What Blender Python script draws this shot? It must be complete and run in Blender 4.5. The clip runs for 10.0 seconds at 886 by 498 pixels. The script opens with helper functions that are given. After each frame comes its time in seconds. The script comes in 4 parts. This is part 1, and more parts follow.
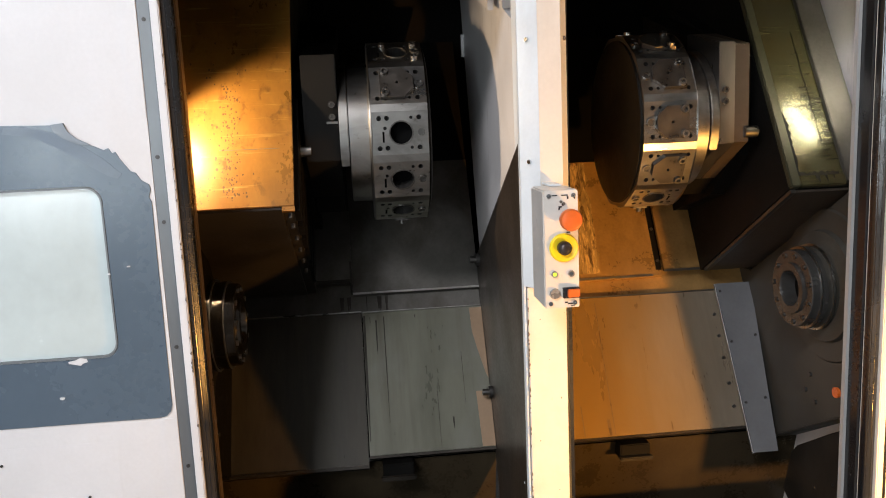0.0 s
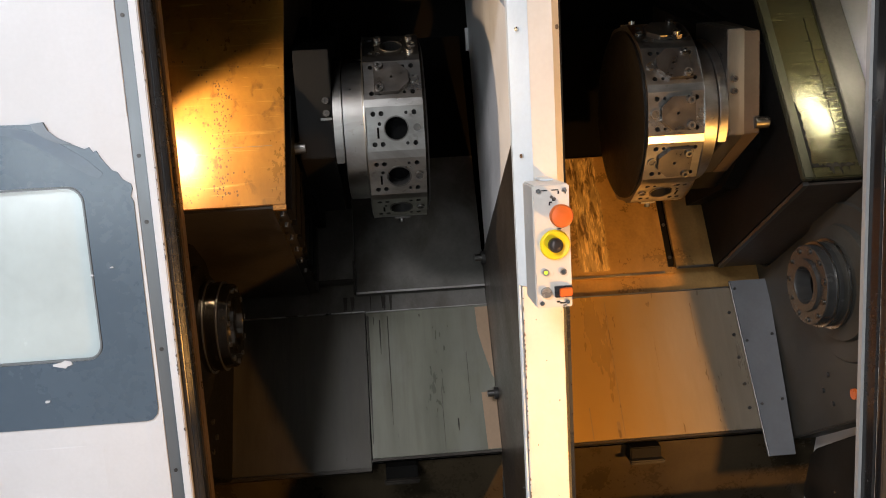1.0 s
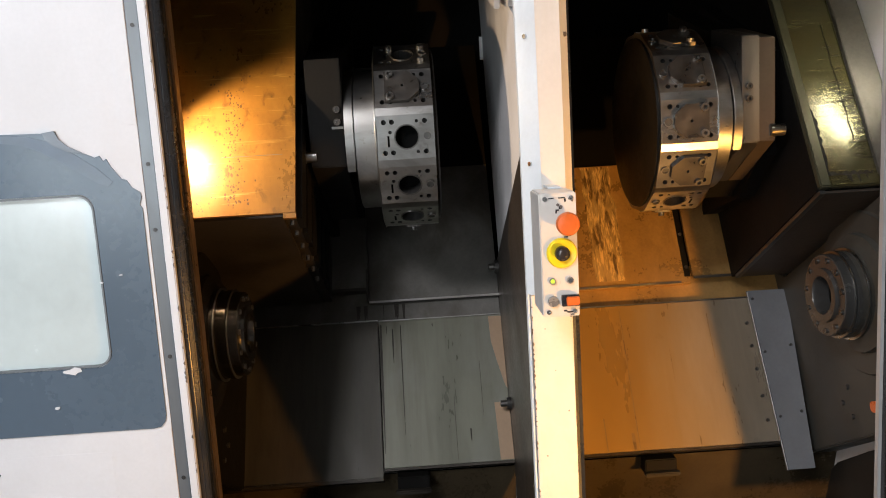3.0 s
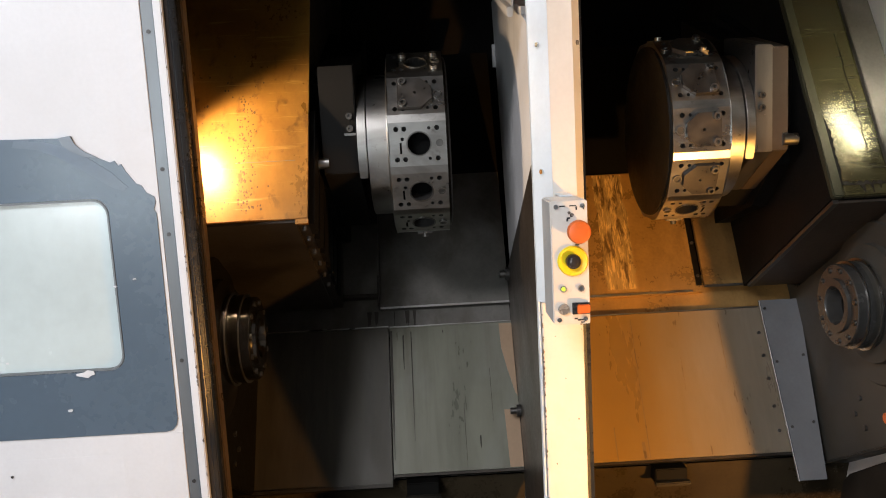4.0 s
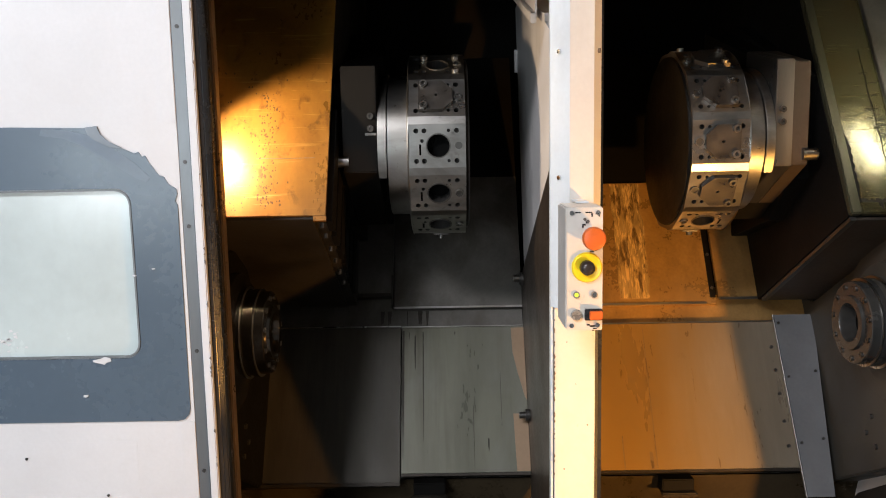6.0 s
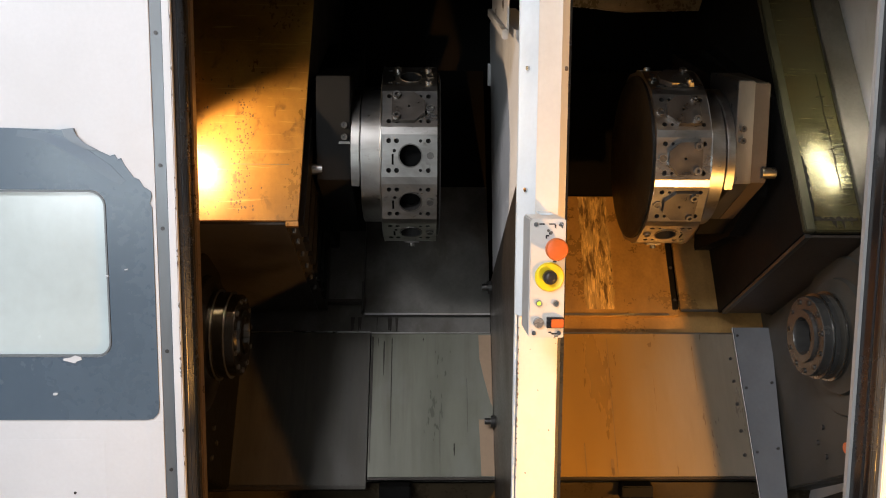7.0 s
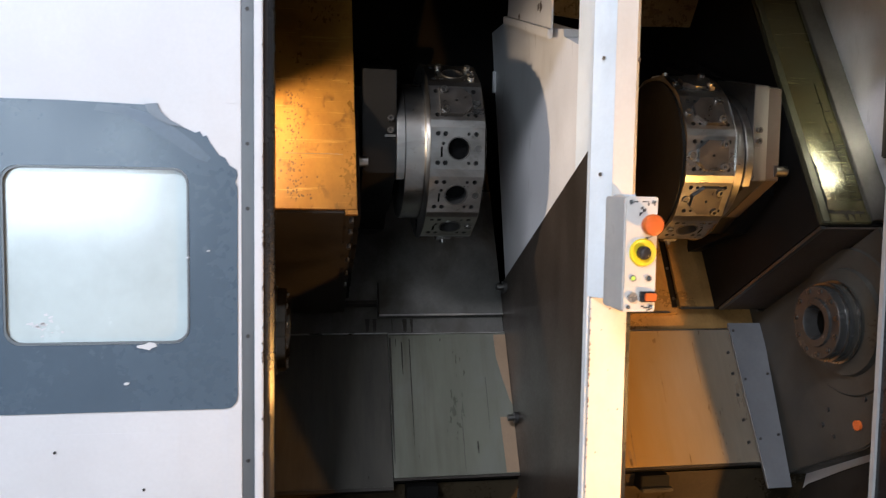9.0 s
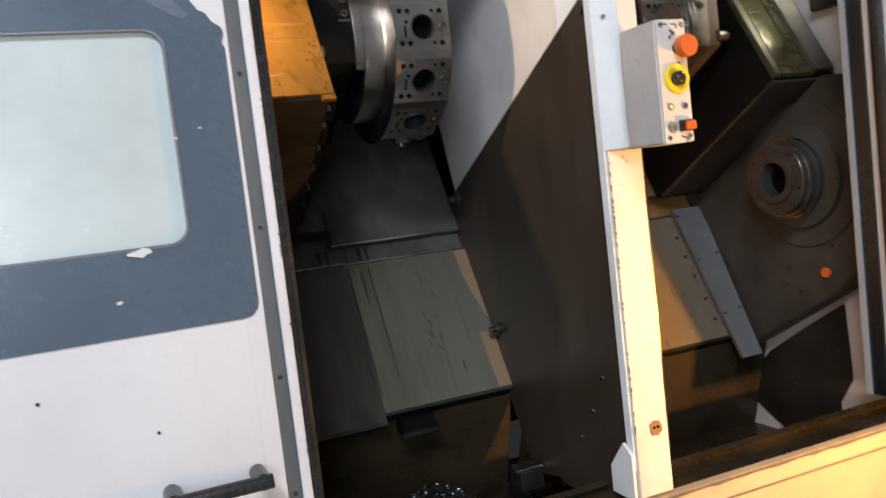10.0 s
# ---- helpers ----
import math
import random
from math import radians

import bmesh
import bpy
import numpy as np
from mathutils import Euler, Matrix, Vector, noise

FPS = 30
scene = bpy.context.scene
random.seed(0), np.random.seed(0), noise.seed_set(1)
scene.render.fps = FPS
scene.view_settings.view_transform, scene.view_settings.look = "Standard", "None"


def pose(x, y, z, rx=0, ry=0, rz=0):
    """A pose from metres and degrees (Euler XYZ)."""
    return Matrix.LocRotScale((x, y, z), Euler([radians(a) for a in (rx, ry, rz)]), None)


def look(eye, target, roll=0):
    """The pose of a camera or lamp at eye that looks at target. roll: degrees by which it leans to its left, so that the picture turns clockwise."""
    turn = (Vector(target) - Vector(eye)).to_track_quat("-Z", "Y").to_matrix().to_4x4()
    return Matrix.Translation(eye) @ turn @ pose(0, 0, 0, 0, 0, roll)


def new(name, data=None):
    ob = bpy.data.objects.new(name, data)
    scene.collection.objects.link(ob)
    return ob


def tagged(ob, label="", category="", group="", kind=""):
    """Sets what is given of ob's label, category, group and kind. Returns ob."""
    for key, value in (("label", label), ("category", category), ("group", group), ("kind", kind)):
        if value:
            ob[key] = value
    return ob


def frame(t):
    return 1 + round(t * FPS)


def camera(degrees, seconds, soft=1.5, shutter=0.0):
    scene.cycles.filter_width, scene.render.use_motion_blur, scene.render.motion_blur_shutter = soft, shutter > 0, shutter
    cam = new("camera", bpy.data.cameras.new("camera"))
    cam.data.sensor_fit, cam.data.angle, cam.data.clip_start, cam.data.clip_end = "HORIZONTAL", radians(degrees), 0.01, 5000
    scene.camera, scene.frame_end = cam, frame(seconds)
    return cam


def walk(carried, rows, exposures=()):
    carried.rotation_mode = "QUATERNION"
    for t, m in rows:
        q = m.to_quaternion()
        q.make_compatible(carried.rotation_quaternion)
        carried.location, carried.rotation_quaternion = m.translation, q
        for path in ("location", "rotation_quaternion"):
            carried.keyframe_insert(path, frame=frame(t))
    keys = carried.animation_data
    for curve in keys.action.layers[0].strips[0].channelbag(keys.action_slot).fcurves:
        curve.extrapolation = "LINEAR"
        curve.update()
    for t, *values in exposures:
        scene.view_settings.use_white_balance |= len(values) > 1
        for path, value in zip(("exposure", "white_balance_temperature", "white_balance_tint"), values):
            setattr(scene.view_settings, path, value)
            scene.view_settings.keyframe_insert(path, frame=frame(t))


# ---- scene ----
cam = camera(58.1, 10.0, soft=1.0, shutter=0.25)
PATH = [
    (0, (-0.024, 0.056, 1.593), (0.157, 2.022, 1.272), -2.5),
    (0.5, (0.023, 0.08, 1.584), (0.151, 2.051, 1.268), -2.9),
    (1, (0.06, 0.1, 1.58), (0.164, 2.072, 1.259), -3.3),
    (1.5, (0.083, 0.105, 1.577), (0.159, 2.08, 1.273), -3.4),
    (2, (0.089, 0.107, 1.574), (0.144, 2.083, 1.27), -3.3),
    (2.5, (0.092, 0.107, 1.573), (0.144, 2.084, 1.275), -3.4),
    (4, (0.093, 0.101, 1.575), (0.111, 2.082, 1.3), -3.1),
    (4.5, (0.091, 0.101, 1.575), (0.095, 2.083, 1.313), -2.7),
    (5, (0.092, 0.103, 1.573), (0.093, 2.086, 1.309), -2.5),
    (6.3, (0.092, 0.078, 1.574), (0.085, 2.06, 1.307), -0.5),
    (6.5, (0.097, 0.07, 1.575), (0.118, 2.052, 1.307), 0.0),
    (7, (0.104, 0.042, 1.577), (0.149, 2.027, 1.333), 0.4),
    (7.5, (0.106, 0.03, 1.576), (0.202, 2.014, 1.338), 0.4),
    (8, (0.071, 0.009, 1.573), (0.234, 1.989, 1.34), 0.7),
    (8.5, (-0.078, 0.008, 1.566), (0.128, 1.983, 1.325), 1.7),
    (9, (-0.301, 0.045, 1.463), (0.031, 2.012, 1.314), 0.9),
    (9.5, (-0.522, 0.132, 1.348), (-0.107, 2.082, 1.194), -2.0),
    (10, (-0.644, 0.315, 1.203), (0.115, 2.159, 1.047), -6.6),
]
walk(cam, [(t, look(eye, target, roll)) for t, eye, target, roll in PATH],
     exposures=[(0.0, 0.02, 6850, 10), (8.0, 0.02, 6850, 10), (8.8, 0.05, 6200, 10), (9.5, 0.11, 6250, 10), (10.0, 0.0, 6550, 10)])


# ---- world and lights ----
world = bpy.data.worlds.new("shop_air")
scene.world = world
world.use_nodes = True
world.node_tree.nodes["Background"].inputs[0].default_value = (0.75, 0.88, 1.0, 1)
world.node_tree.nodes["Background"].inputs[1].default_value = 0.004


def area_lamp(name, eye, target, w, h, power, colour, spread=180):
    d = bpy.data.lights.new(name, "AREA")
    d.shape, d.size, d.size_y, d.energy, d.color = "RECTANGLE", w, h, power, colour
    d.spread = radians(spread)
    ob = new(name, d)
    ob.matrix_basis = look(eye, target)
    return ob


def spot_lamp(name, eye, target, power, colour, size, blend, radius):
    d = bpy.data.lights.new(name, "SPOT")
    d.energy, d.color, d.spot_size, d.spot_blend, d.shadow_soft_size = power, colour, radians(size), blend, radius
    ob = new(name, d)
    ob.matrix_basis = look(eye, target)
    return ob


MID = 0.345  # the machine is mirrored about this x
area_lamp("shop_light_cool", (-2.1, -1.8, 4.3), (-0.5, 1.7, 1.1), 1.8, 0.7, 232, (0.90, 0.92, 1.0))
area_lamp("shop_window_light", (-2.35, -3.7, 1.75), (-0.7, 1.6, 1.4), 1.5, 1.3, 92, (0.78, 0.90, 1.0))
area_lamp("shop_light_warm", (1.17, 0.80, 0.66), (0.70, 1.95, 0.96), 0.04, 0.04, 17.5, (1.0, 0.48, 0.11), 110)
LAMP_L = (-0.485, 1.85, 1.70)
spot_lamp("work_light_left", LAMP_L, (0.005, 1.885, 1.203), 19, (1.0, 0.74, 0.48), 146, 0.40, 0.014)


# ---- materials ----
def material(name, colour, rough=0.5, metal=0.0, vary=0.25, scale=6.0, streak=(1, 1, 1), bump=0.15, grain=120.0,
             spots=None, spot_scale=30.0, spot_level=0.62, rough_vary=0.15, coat=0.0, spec=0.5, coat_rough=0.12, stains=(), spread=None):
    """Colour with broad stains, fine grain, bump and, where given, specks of a second colour."""
    m = bpy.data.materials.new(name)
    m.use_nodes = True
    nt = m.node_tree
    n, l = nt.nodes, nt.links
    bsdf = n["Principled BSDF"]
    bsdf.inputs["Metallic"].default_value = metal
    bsdf.inputs["Specular IOR Level"].default_value = spec
    bsdf.inputs["Coat Weight"].default_value = coat
    bsdf.inputs["Coat Roughness"].default_value = coat_rough
    geo = n.new("ShaderNodeNewGeometry")
    mp = n.new("ShaderNodeMapping")
    mp.inputs["Scale"].default_value = streak
    l.new(geo.outputs["Position"], mp.inputs["Vector"])
    big = n.new("ShaderNodeTexNoise")
    big.inputs["Scale"].default_value, big.inputs["Detail"].default_value, big.inputs["Roughness"].default_value = scale, 6, 0.62
    l.new(mp.outputs[0], big.inputs["Vector"])
    fine = n.new("ShaderNodeTexNoise")
    fine.inputs["Scale"].default_value, fine.inputs["Detail"].default_value = grain, 3
    l.new(mp.outputs[0], fine.inputs["Vector"])
    add = n.new("ShaderNodeMath")
    add.operation = "MULTIPLY_ADD"
    add.inputs[1].default_value = 0.3
    l.new(fine.outputs[0], add.inputs[0])
    l.new(big.outputs[0], add.inputs[2])
    ramp = n.new("ShaderNodeMapRange")
    ramp.inputs["From Min"].default_value, ramp.inputs["From Max"].default_value = 0.4, 0.9
    ramp.inputs["To Min"].default_value, ramp.inputs["To Max"].default_value = 1 - vary, 1 + vary
    l.new(add.outputs[0], ramp.inputs["Value"])
    hsv = n.new("ShaderNodeHueSaturation")
    hsv.inputs["Color"].default_value = (*colour, 1)
    l.new(ramp.outputs[0], hsv.inputs["Value"])
    out = hsv.outputs[0]
    if spots:
        sp = n.new("ShaderNodeTexNoise")
        sp.inputs["Scale"].default_value, sp.inputs["Detail"].default_value, sp.inputs["Roughness"].default_value = spot_scale, 4, 0.7
        l.new(geo.outputs["Position"], sp.inputs["Vector"])
        st = n.new("ShaderNodeMapRange")
        st.inputs["From Min"].default_value, st.inputs["From Max"].default_value = spot_level, spot_level + 0.05
        l.new(sp.outputs[0], st.inputs["Value"])
        mix = n.new("ShaderNodeMix")
        mix.data_type = "RGBA"
        mix.inputs["B"].default_value = (*spots, 1)
        l.new(st.outputs[0], mix.inputs["Factor"])
        l.new(out, mix.inputs["A"])
        out = mix.outputs["Result"]
    for tint, size, stretch, low, high, amount in stains:
        sm = n.new("ShaderNodeMapping")
        sm.inputs["Scale"].default_value = stretch
        l.new(geo.outputs["Position"], sm.inputs["Vector"])
        sn = n.new("ShaderNodeTexNoise")
        sn.inputs["Scale"].default_value, sn.inputs["Detail"].default_value, sn.inputs["Roughness"].default_value = size, 7, 0.6
        sn.inputs["Distortion"].default_value = 0.4
        l.new(sm.outputs[0], sn.inputs["Vector"])
        sr = n.new("ShaderNodeMapRange")
        sr.inputs["From Min"].default_value, sr.inputs["From Max"].default_value, sr.inputs["To Max"].default_value = low, high, amount
        l.new(sn.outputs[0], sr.inputs["Value"])
        sx = n.new("ShaderNodeMix")
        sx.data_type = "RGBA"
        sx.inputs["B"].default_value = (*tint, 1)
        l.new(sr.outputs[0], sx.inputs["Factor"])
        l.new(out, sx.inputs["A"])
        out = sx.outputs["Result"]
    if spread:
        # a tint that thins out along x, with a ragged edge
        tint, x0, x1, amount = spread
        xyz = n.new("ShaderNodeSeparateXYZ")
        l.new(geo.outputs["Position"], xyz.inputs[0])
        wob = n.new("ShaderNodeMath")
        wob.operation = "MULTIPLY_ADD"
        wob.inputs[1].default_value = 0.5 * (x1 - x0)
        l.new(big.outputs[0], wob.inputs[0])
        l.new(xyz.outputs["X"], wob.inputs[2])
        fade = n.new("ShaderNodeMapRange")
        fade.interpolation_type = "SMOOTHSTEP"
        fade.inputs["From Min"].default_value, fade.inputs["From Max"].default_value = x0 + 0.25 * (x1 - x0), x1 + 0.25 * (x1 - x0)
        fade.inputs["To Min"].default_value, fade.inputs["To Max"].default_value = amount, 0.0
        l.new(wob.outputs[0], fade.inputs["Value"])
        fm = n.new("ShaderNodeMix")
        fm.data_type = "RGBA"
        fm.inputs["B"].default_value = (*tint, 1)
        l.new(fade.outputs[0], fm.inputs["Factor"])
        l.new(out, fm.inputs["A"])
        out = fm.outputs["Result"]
    l.new(out, bsdf.inputs["Base Color"])
    rr = n.new("ShaderNodeMapRange")
    rr.inputs["From Min"].default_value, rr.inputs["From Max"].default_value = 0.4, 0.9
    rr.inputs["To Min"].default_value, rr.inputs["To Max"].default_value = max(0.03, rough - rough_vary), min(1, rough + rough_vary)
    l.new(add.outputs[0], rr.inputs["Value"])
    l.new(rr.outputs[0], bsdf.inputs["Roughness"])
    bp = n.new("ShaderNodeBump")
    bp.inputs["Strength"].default_value, bp.inputs["Distance"].default_value = bump, 0.002
    l.new(add.outputs[0], bp.inputs["Height"])
    l.new(bp.outputs[0], bsdf.inputs["Normal"])
    return m


M_DOOR = material("door_white_paint", (0.655, 0.655, 0.675), 0.45, vary=0.07, scale=3, bump=0.05, spots=(0.25, 0.22, 0.2), spot_scale=70, spot_level=0.83, stains=[((0.60, 0.58, 0.58), 4.0, (1, 1, 0.7), 0.50, 0.75, 0.5)])
M_CREAM = material("cream_paint", (0.67, 0.635, 0.59), 0.45, vary=0.08, scale=5, bump=0.06, spots=(0.12, 0.09, 0.07), spot_scale=60, spot_level=0.76, stains=[((0.50, 0.44, 0.37), 5.0, (1, 1, 0.5), 0.50, 0.75, 0.6), ((0.22, 0.17, 0.12), 22.0, (1, 1, 0.5), 0.66, 0.80, 0.6)])
# Darker and more golden than M_CREAM.
M_SILL = material("golden_cream_paint", (0.50, 0.41, 0.28), 0.45, vary=0.12, scale=5, bump=0.08, spots=(0.12, 0.08, 0.05), spot_scale=60, spot_level=0.76, stains=[((0.34, 0.25, 0.14), 5.0, (0.6, 1, 1.5), 0.48, 0.72, 0.7), ((0.14, 0.09, 0.05), 24.0, (1, 1, 1), 0.66, 0.80, 0.7)])
M_SHEEN = material("sheen_blue_film", (0.115, 0.152, 0.198), 0.34, vary=0.25, scale=9, bump=0.06)
M_CHIP = material("chipped_edge", (0.16, 0.13, 0.11), 0.6, metal=0.3)
M_GREYPOST = material("grey_white_paint", (0.66, 0.70, 0.74), 0.4, vary=0.08, scale=8, bump=0.05, spots=(0.3, 0.28, 0.26), spot_scale=50, spot_level=0.74, stains=[((0.48, 0.50, 0.52), 6.0, (1, 1, 0.5), 0.50, 0.75, 0.5)])
M_DECAL = material("slate_blue_film", (0.074, 0.108, 0.148), 0.27, rough_vary=0.08, vary=0.07, scale=3, bump=0.04, grain=60)
M_FOLD = material("peeling_film_back", (0.16, 0.19, 0.23), 0.35, vary=0.2)
M_TRIM = material("grey_edge_strip", (0.16, 0.17, 0.18), 0.45, metal=0.5, vary=0.15, streak=(1, 1, 0.2))
M_RUBBER = material("black_rubber", (0.012, 0.013, 0.015), 0.22, vary=0.2, bump=0.05, spec=0.6)
M_BRASS = material("oily_brown_strip", (0.20, 0.13, 0.07), 0.35, metal=0.6)
M_GLASS = material("milky_polycarbonate", (0.50, 0.575, 0.58), 0.16, vary=0.10, scale=4, bump=0.03, grain=40, coat=1.0, coat_rough=0.28, stains=[((0.58, 0.66, 0.67), 6.0, (1, 1, 0.6), 0.52, 0.75, 0.5)])
M_BOXL = material("stained_steel_cover", (0.31, 0.145, 0.026), 0.36, metal=0.40, vary=0.22, scale=4, streak=(1, 1, 0.35), spots=(0.12, 0.06, 0.02), spot_scale=55, spot_level=0.70, stains=[((0.17, 0.075, 0.012), 5.0, (1, 1, 0.5), 0.46, 0.66, 0.75), ((0.10, 0.045, 0.01), 30.0, (1, 1, 0.6), 0.56, 0.70, 0.7), ((0.60, 0.36, 0.12), 18.0, (0.3, 1, 6), 0.60, 0.72, 0.5)])
M_BOXR = material("oily_steel_cover", (0.066, 0.062, 0.030), 0.18, metal=0.6, vary=0.40, scale=9, streak=(0.9, 16, 16), bump=0.30, coat=0.4, grain=60, coat_rough=0.2, stains=[((0.07, 0.05, 0.015), 3.0, (1.5, 2, 2), 0.45, 0.66, 0.7)])
M_BOXD = material("dull_olive_film", (0.052, 0.050, 0.030), 0.45, metal=0.4, vary=0.25, scale=12, bump=0.10, spec=0.3, stains=[((0.04, 0.036, 0.02), 8.0, (1.5, 0.6, 0.6), 0.46, 0.70, 0.7)])
M_OILY = material("dark_oily_steel", (0.034, 0.029, 0.024), 0.42, metal=0.3, vary=0.35, scale=5, spec=0.18, stains=[((0.012, 0.010, 0.008), 6.0, (1, 1, 0.6), 0.45, 0.65, 0.7)])
# Near-black; on parts deep inside the machine it stands in for shade.
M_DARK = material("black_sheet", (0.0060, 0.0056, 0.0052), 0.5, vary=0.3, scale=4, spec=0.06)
M_GUARD = material("grey_guard_sheet", (0.10, 0.10, 0.074), 0.38, metal=0.3, vary=0.13, scale=5, streak=(2.0, 0.5, 0.5), grain=40, spots=(0.05, 0.045, 0.035), spot_scale=22, spot_level=0.88, bump=0.10, stains=[((0.055, 0.048, 0.030), 1.5, (10, 0.5, 0.5), 0.50, 0.75, 0.75), ((0.13, 0.13, 0.115), 3.0, (2, 1, 1), 0.50, 0.75, 0.6), ((0.05, 0.045, 0.035), 14.0, (1, 0.5, 0.5), 0.64, 0.80, 0.3)])
# Warm tone of the light on this sheet is put into its colour.
M_GUARDR = material("warm_lit_guard_sheet", (0.215, 0.18, 0.135), 0.34, metal=0.35, vary=0.14, scale=4, streak=(2.2, 0.5, 0.5), grain=40, spots=(0.10, 0.06, 0.02), spot_scale=22, spot_level=0.88, bump=0.10, stains=[((0.13, 0.10, 0.06), 1.6, (9, 0.5, 0.5), 0.50, 0.80, 0.45), ((0.08, 0.06, 0.035), 9.0, (1, 1, 1), 0.62, 0.80, 0.6)], spread=((0.26, 0.145, 0.022), 0.55, 1.05, 0.95))
# Grey steel cover; the warm light on it is put into the brown.
M_COVERR = material("warm_lit_cover", (0.33, 0.195, 0.068), 0.34, metal=0.35, vary=0.35, scale=7, spots=(0.06, 0.035, 0.014), spot_scale=20, spot_level=0.74, stains=[((0.12, 0.07, 0.025), 4.0, (2, 0.7, 0.7), 0.48, 0.72, 0.75), ((0.42, 0.26, 0.09), 8.0, (1, 0.6, 0.6), 0.60, 0.78, 0.6)])
M_STREAK = material("brown_oil_run", (0.19, 0.12, 0.05), 0.3, metal=0.3, vary=0.3, scale=20)
M_RUST = material("dark_rust", (0.10, 0.045, 0.012), 0.6)
# Wet oil; its bright glitter is painted with a pale base and paler streaks.
M_WET = material("wet_oil_film", (0.52, 0.35, 0.15), 0.24, metal=0.3, vary=0.5, scale=30, streak=(2.2, 0.3, 0.3), bump=0.8, coat=0.7, stains=[((0.10, 0.055, 0.018), 34.0, (2, 0.45, 0.45), 0.50, 0.60, 0.9), ((0.80, 0.62, 0.36), 12.0, (6, 0.35, 0.35), 0.60, 0.72, 0.6)])
# Darker than M_GUARD: the door's shade is put into this colour.
M_GUARD2 = material("worn_shaded_guard_sheet", (0.040, 0.035, 0.027), 0.40, metal=0.25, vary=0.35, scale=6, streak=(3, 0.6, 0.6), grain=40, spots=(0.10, 0.095, 0.085), spot_scale=14, spot_level=0.74, bump=0.10, spec=0.3, stains=[((0.062, 0.056, 0.046), 2.0, (6, 0.6, 0.6), 0.50, 0.80, 0.5), ((0.016, 0.014, 0.011), 3.0, (8, 0.6, 0.6), 0.52, 0.80, 0.6)])
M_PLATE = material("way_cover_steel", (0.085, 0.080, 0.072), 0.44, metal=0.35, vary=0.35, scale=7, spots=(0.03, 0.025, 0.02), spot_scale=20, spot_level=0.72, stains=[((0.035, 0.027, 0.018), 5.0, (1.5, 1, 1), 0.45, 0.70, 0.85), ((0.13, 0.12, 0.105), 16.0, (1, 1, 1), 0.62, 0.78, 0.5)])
M_STEEL = material("machined_steel", (0.36, 0.35, 0.335), 0.31, metal=1.0, vary=0.10, scale=10, streak=(0.4, 1, 1), bump=0.05, rough_vary=0.07, stains=[((0.17, 0.16, 0.148), 9.0, (0.5, 1, 1), 0.44, 0.64, 0.8), ((0.10, 0.085, 0.07), 40.0, (1, 1, 1), 0.62, 0.76, 0.6)])
M_STEELD = material("dull_tool_steel", (0.13, 0.125, 0.118), 0.36, metal=0.9, vary=0.14, scale=10, streak=(3, 1, 0.4), bump=0.06)
M_COVERP = material("dark_blanking_plate", (0.085, 0.078, 0.072), 0.36, metal=0.85, vary=0.2, scale=20)
M_SPIN = material("dark_polished_spindle", (0.075, 0.068, 0.06), 0.20, metal=0.95, vary=0.2, scale=14, rough_vary=0.06)
M_NOSE = material("dull_spindle_steel", (0.055, 0.054, 0.052), 0.24, metal=0.45, vary=0.25, scale=14, rough_vary=0.08)
M_STRIP = material("dull_grey_strip", (0.36, 0.36, 0.355), 0.45, vary=0.15, scale=8, streak=(1, 1, 0.2))
M_RUSTP = material("rust_patch", (0.27, 0.13, 0.055), 0.6, vary=0.35, scale=60)
M_BLACKO = material("black_oxide", (0.055, 0.052, 0.050), 0.38, metal=0.6, vary=0.3, spec=0.3)
M_DISC = material("oily_unlit_disc", (0.009, 0.0075, 0.006), 0.40, metal=0.3, vary=0.4, spec=0.15)
# Black for holes: the shade inside them is put into the colour.
M_HOLE = material("hole_dark", (0.003, 0.003, 0.003), 0.7, spec=0.05)
M_PALE = material("pale_grey_paint", (0.60, 0.58, 0.58), 0.42, vary=0.10, scale=4, spots=(0.25, 0.22, 0.2), spot_scale=45, spot_level=0.80, bump=0.05, stains=[((0.40, 0.37, 0.35), 3.0, (1, 1, 0.6), 0.48, 0.75, 0.6), ((0.28, 0.25, 0.22), 10.0, (1, 3, 0.7), 0.62, 0.80, 0.6)])
M_BROWN = material("dark_brown_panel", (0.046, 0.036, 0.029), 0.40, metal=0.15, vary=0.25, scale=3, bump=0.08, spec=0.3, stains=[((0.028, 0.022, 0.016), 3.0, (1, 2.5, 0.5), 0.45, 0.70, 0.8), ((0.085, 0.068, 0.052), 12.0, (1, 1, 0.5), 0.60, 0.80, 0.4)])
M_SIDEPL = material("blue_grey_plate", (0.125, 0.13, 0.14), 0.50, metal=0.1, vary=0.2, scale=6, spots=(0.06, 0.055, 0.05), spot_scale=40, spot_level=0.72, stains=[((0.12, 0.125, 0.13), 6.0, (2, 0.7, 0.7), 0.48, 0.72, 0.6)])
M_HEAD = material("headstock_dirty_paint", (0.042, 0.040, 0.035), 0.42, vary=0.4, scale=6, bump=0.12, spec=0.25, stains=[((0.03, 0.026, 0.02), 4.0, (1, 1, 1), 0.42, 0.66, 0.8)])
M_BOXP = material("control_box_alloy", (0.70, 0.66, 0.62), 0.40, metal=0.25, vary=0.1, scale=12, spots=(0.2, 0.18, 0.16), spot_scale=70, spot_level=0.74, stains=[((0.42, 0.38, 0.34), 18.0, (1, 1, 1), 0.55, 0.75, 0.6)])
M_RED = material("red_plastic", (0.62, 0.125, 0.022), 0.35, vary=0.12, scale=40, bump=0.03)
M_YELLOW = material("yellow_plastic", (0.82, 0.62, 0.02), 0.4, vary=0.1, scale=40, bump=0.03)
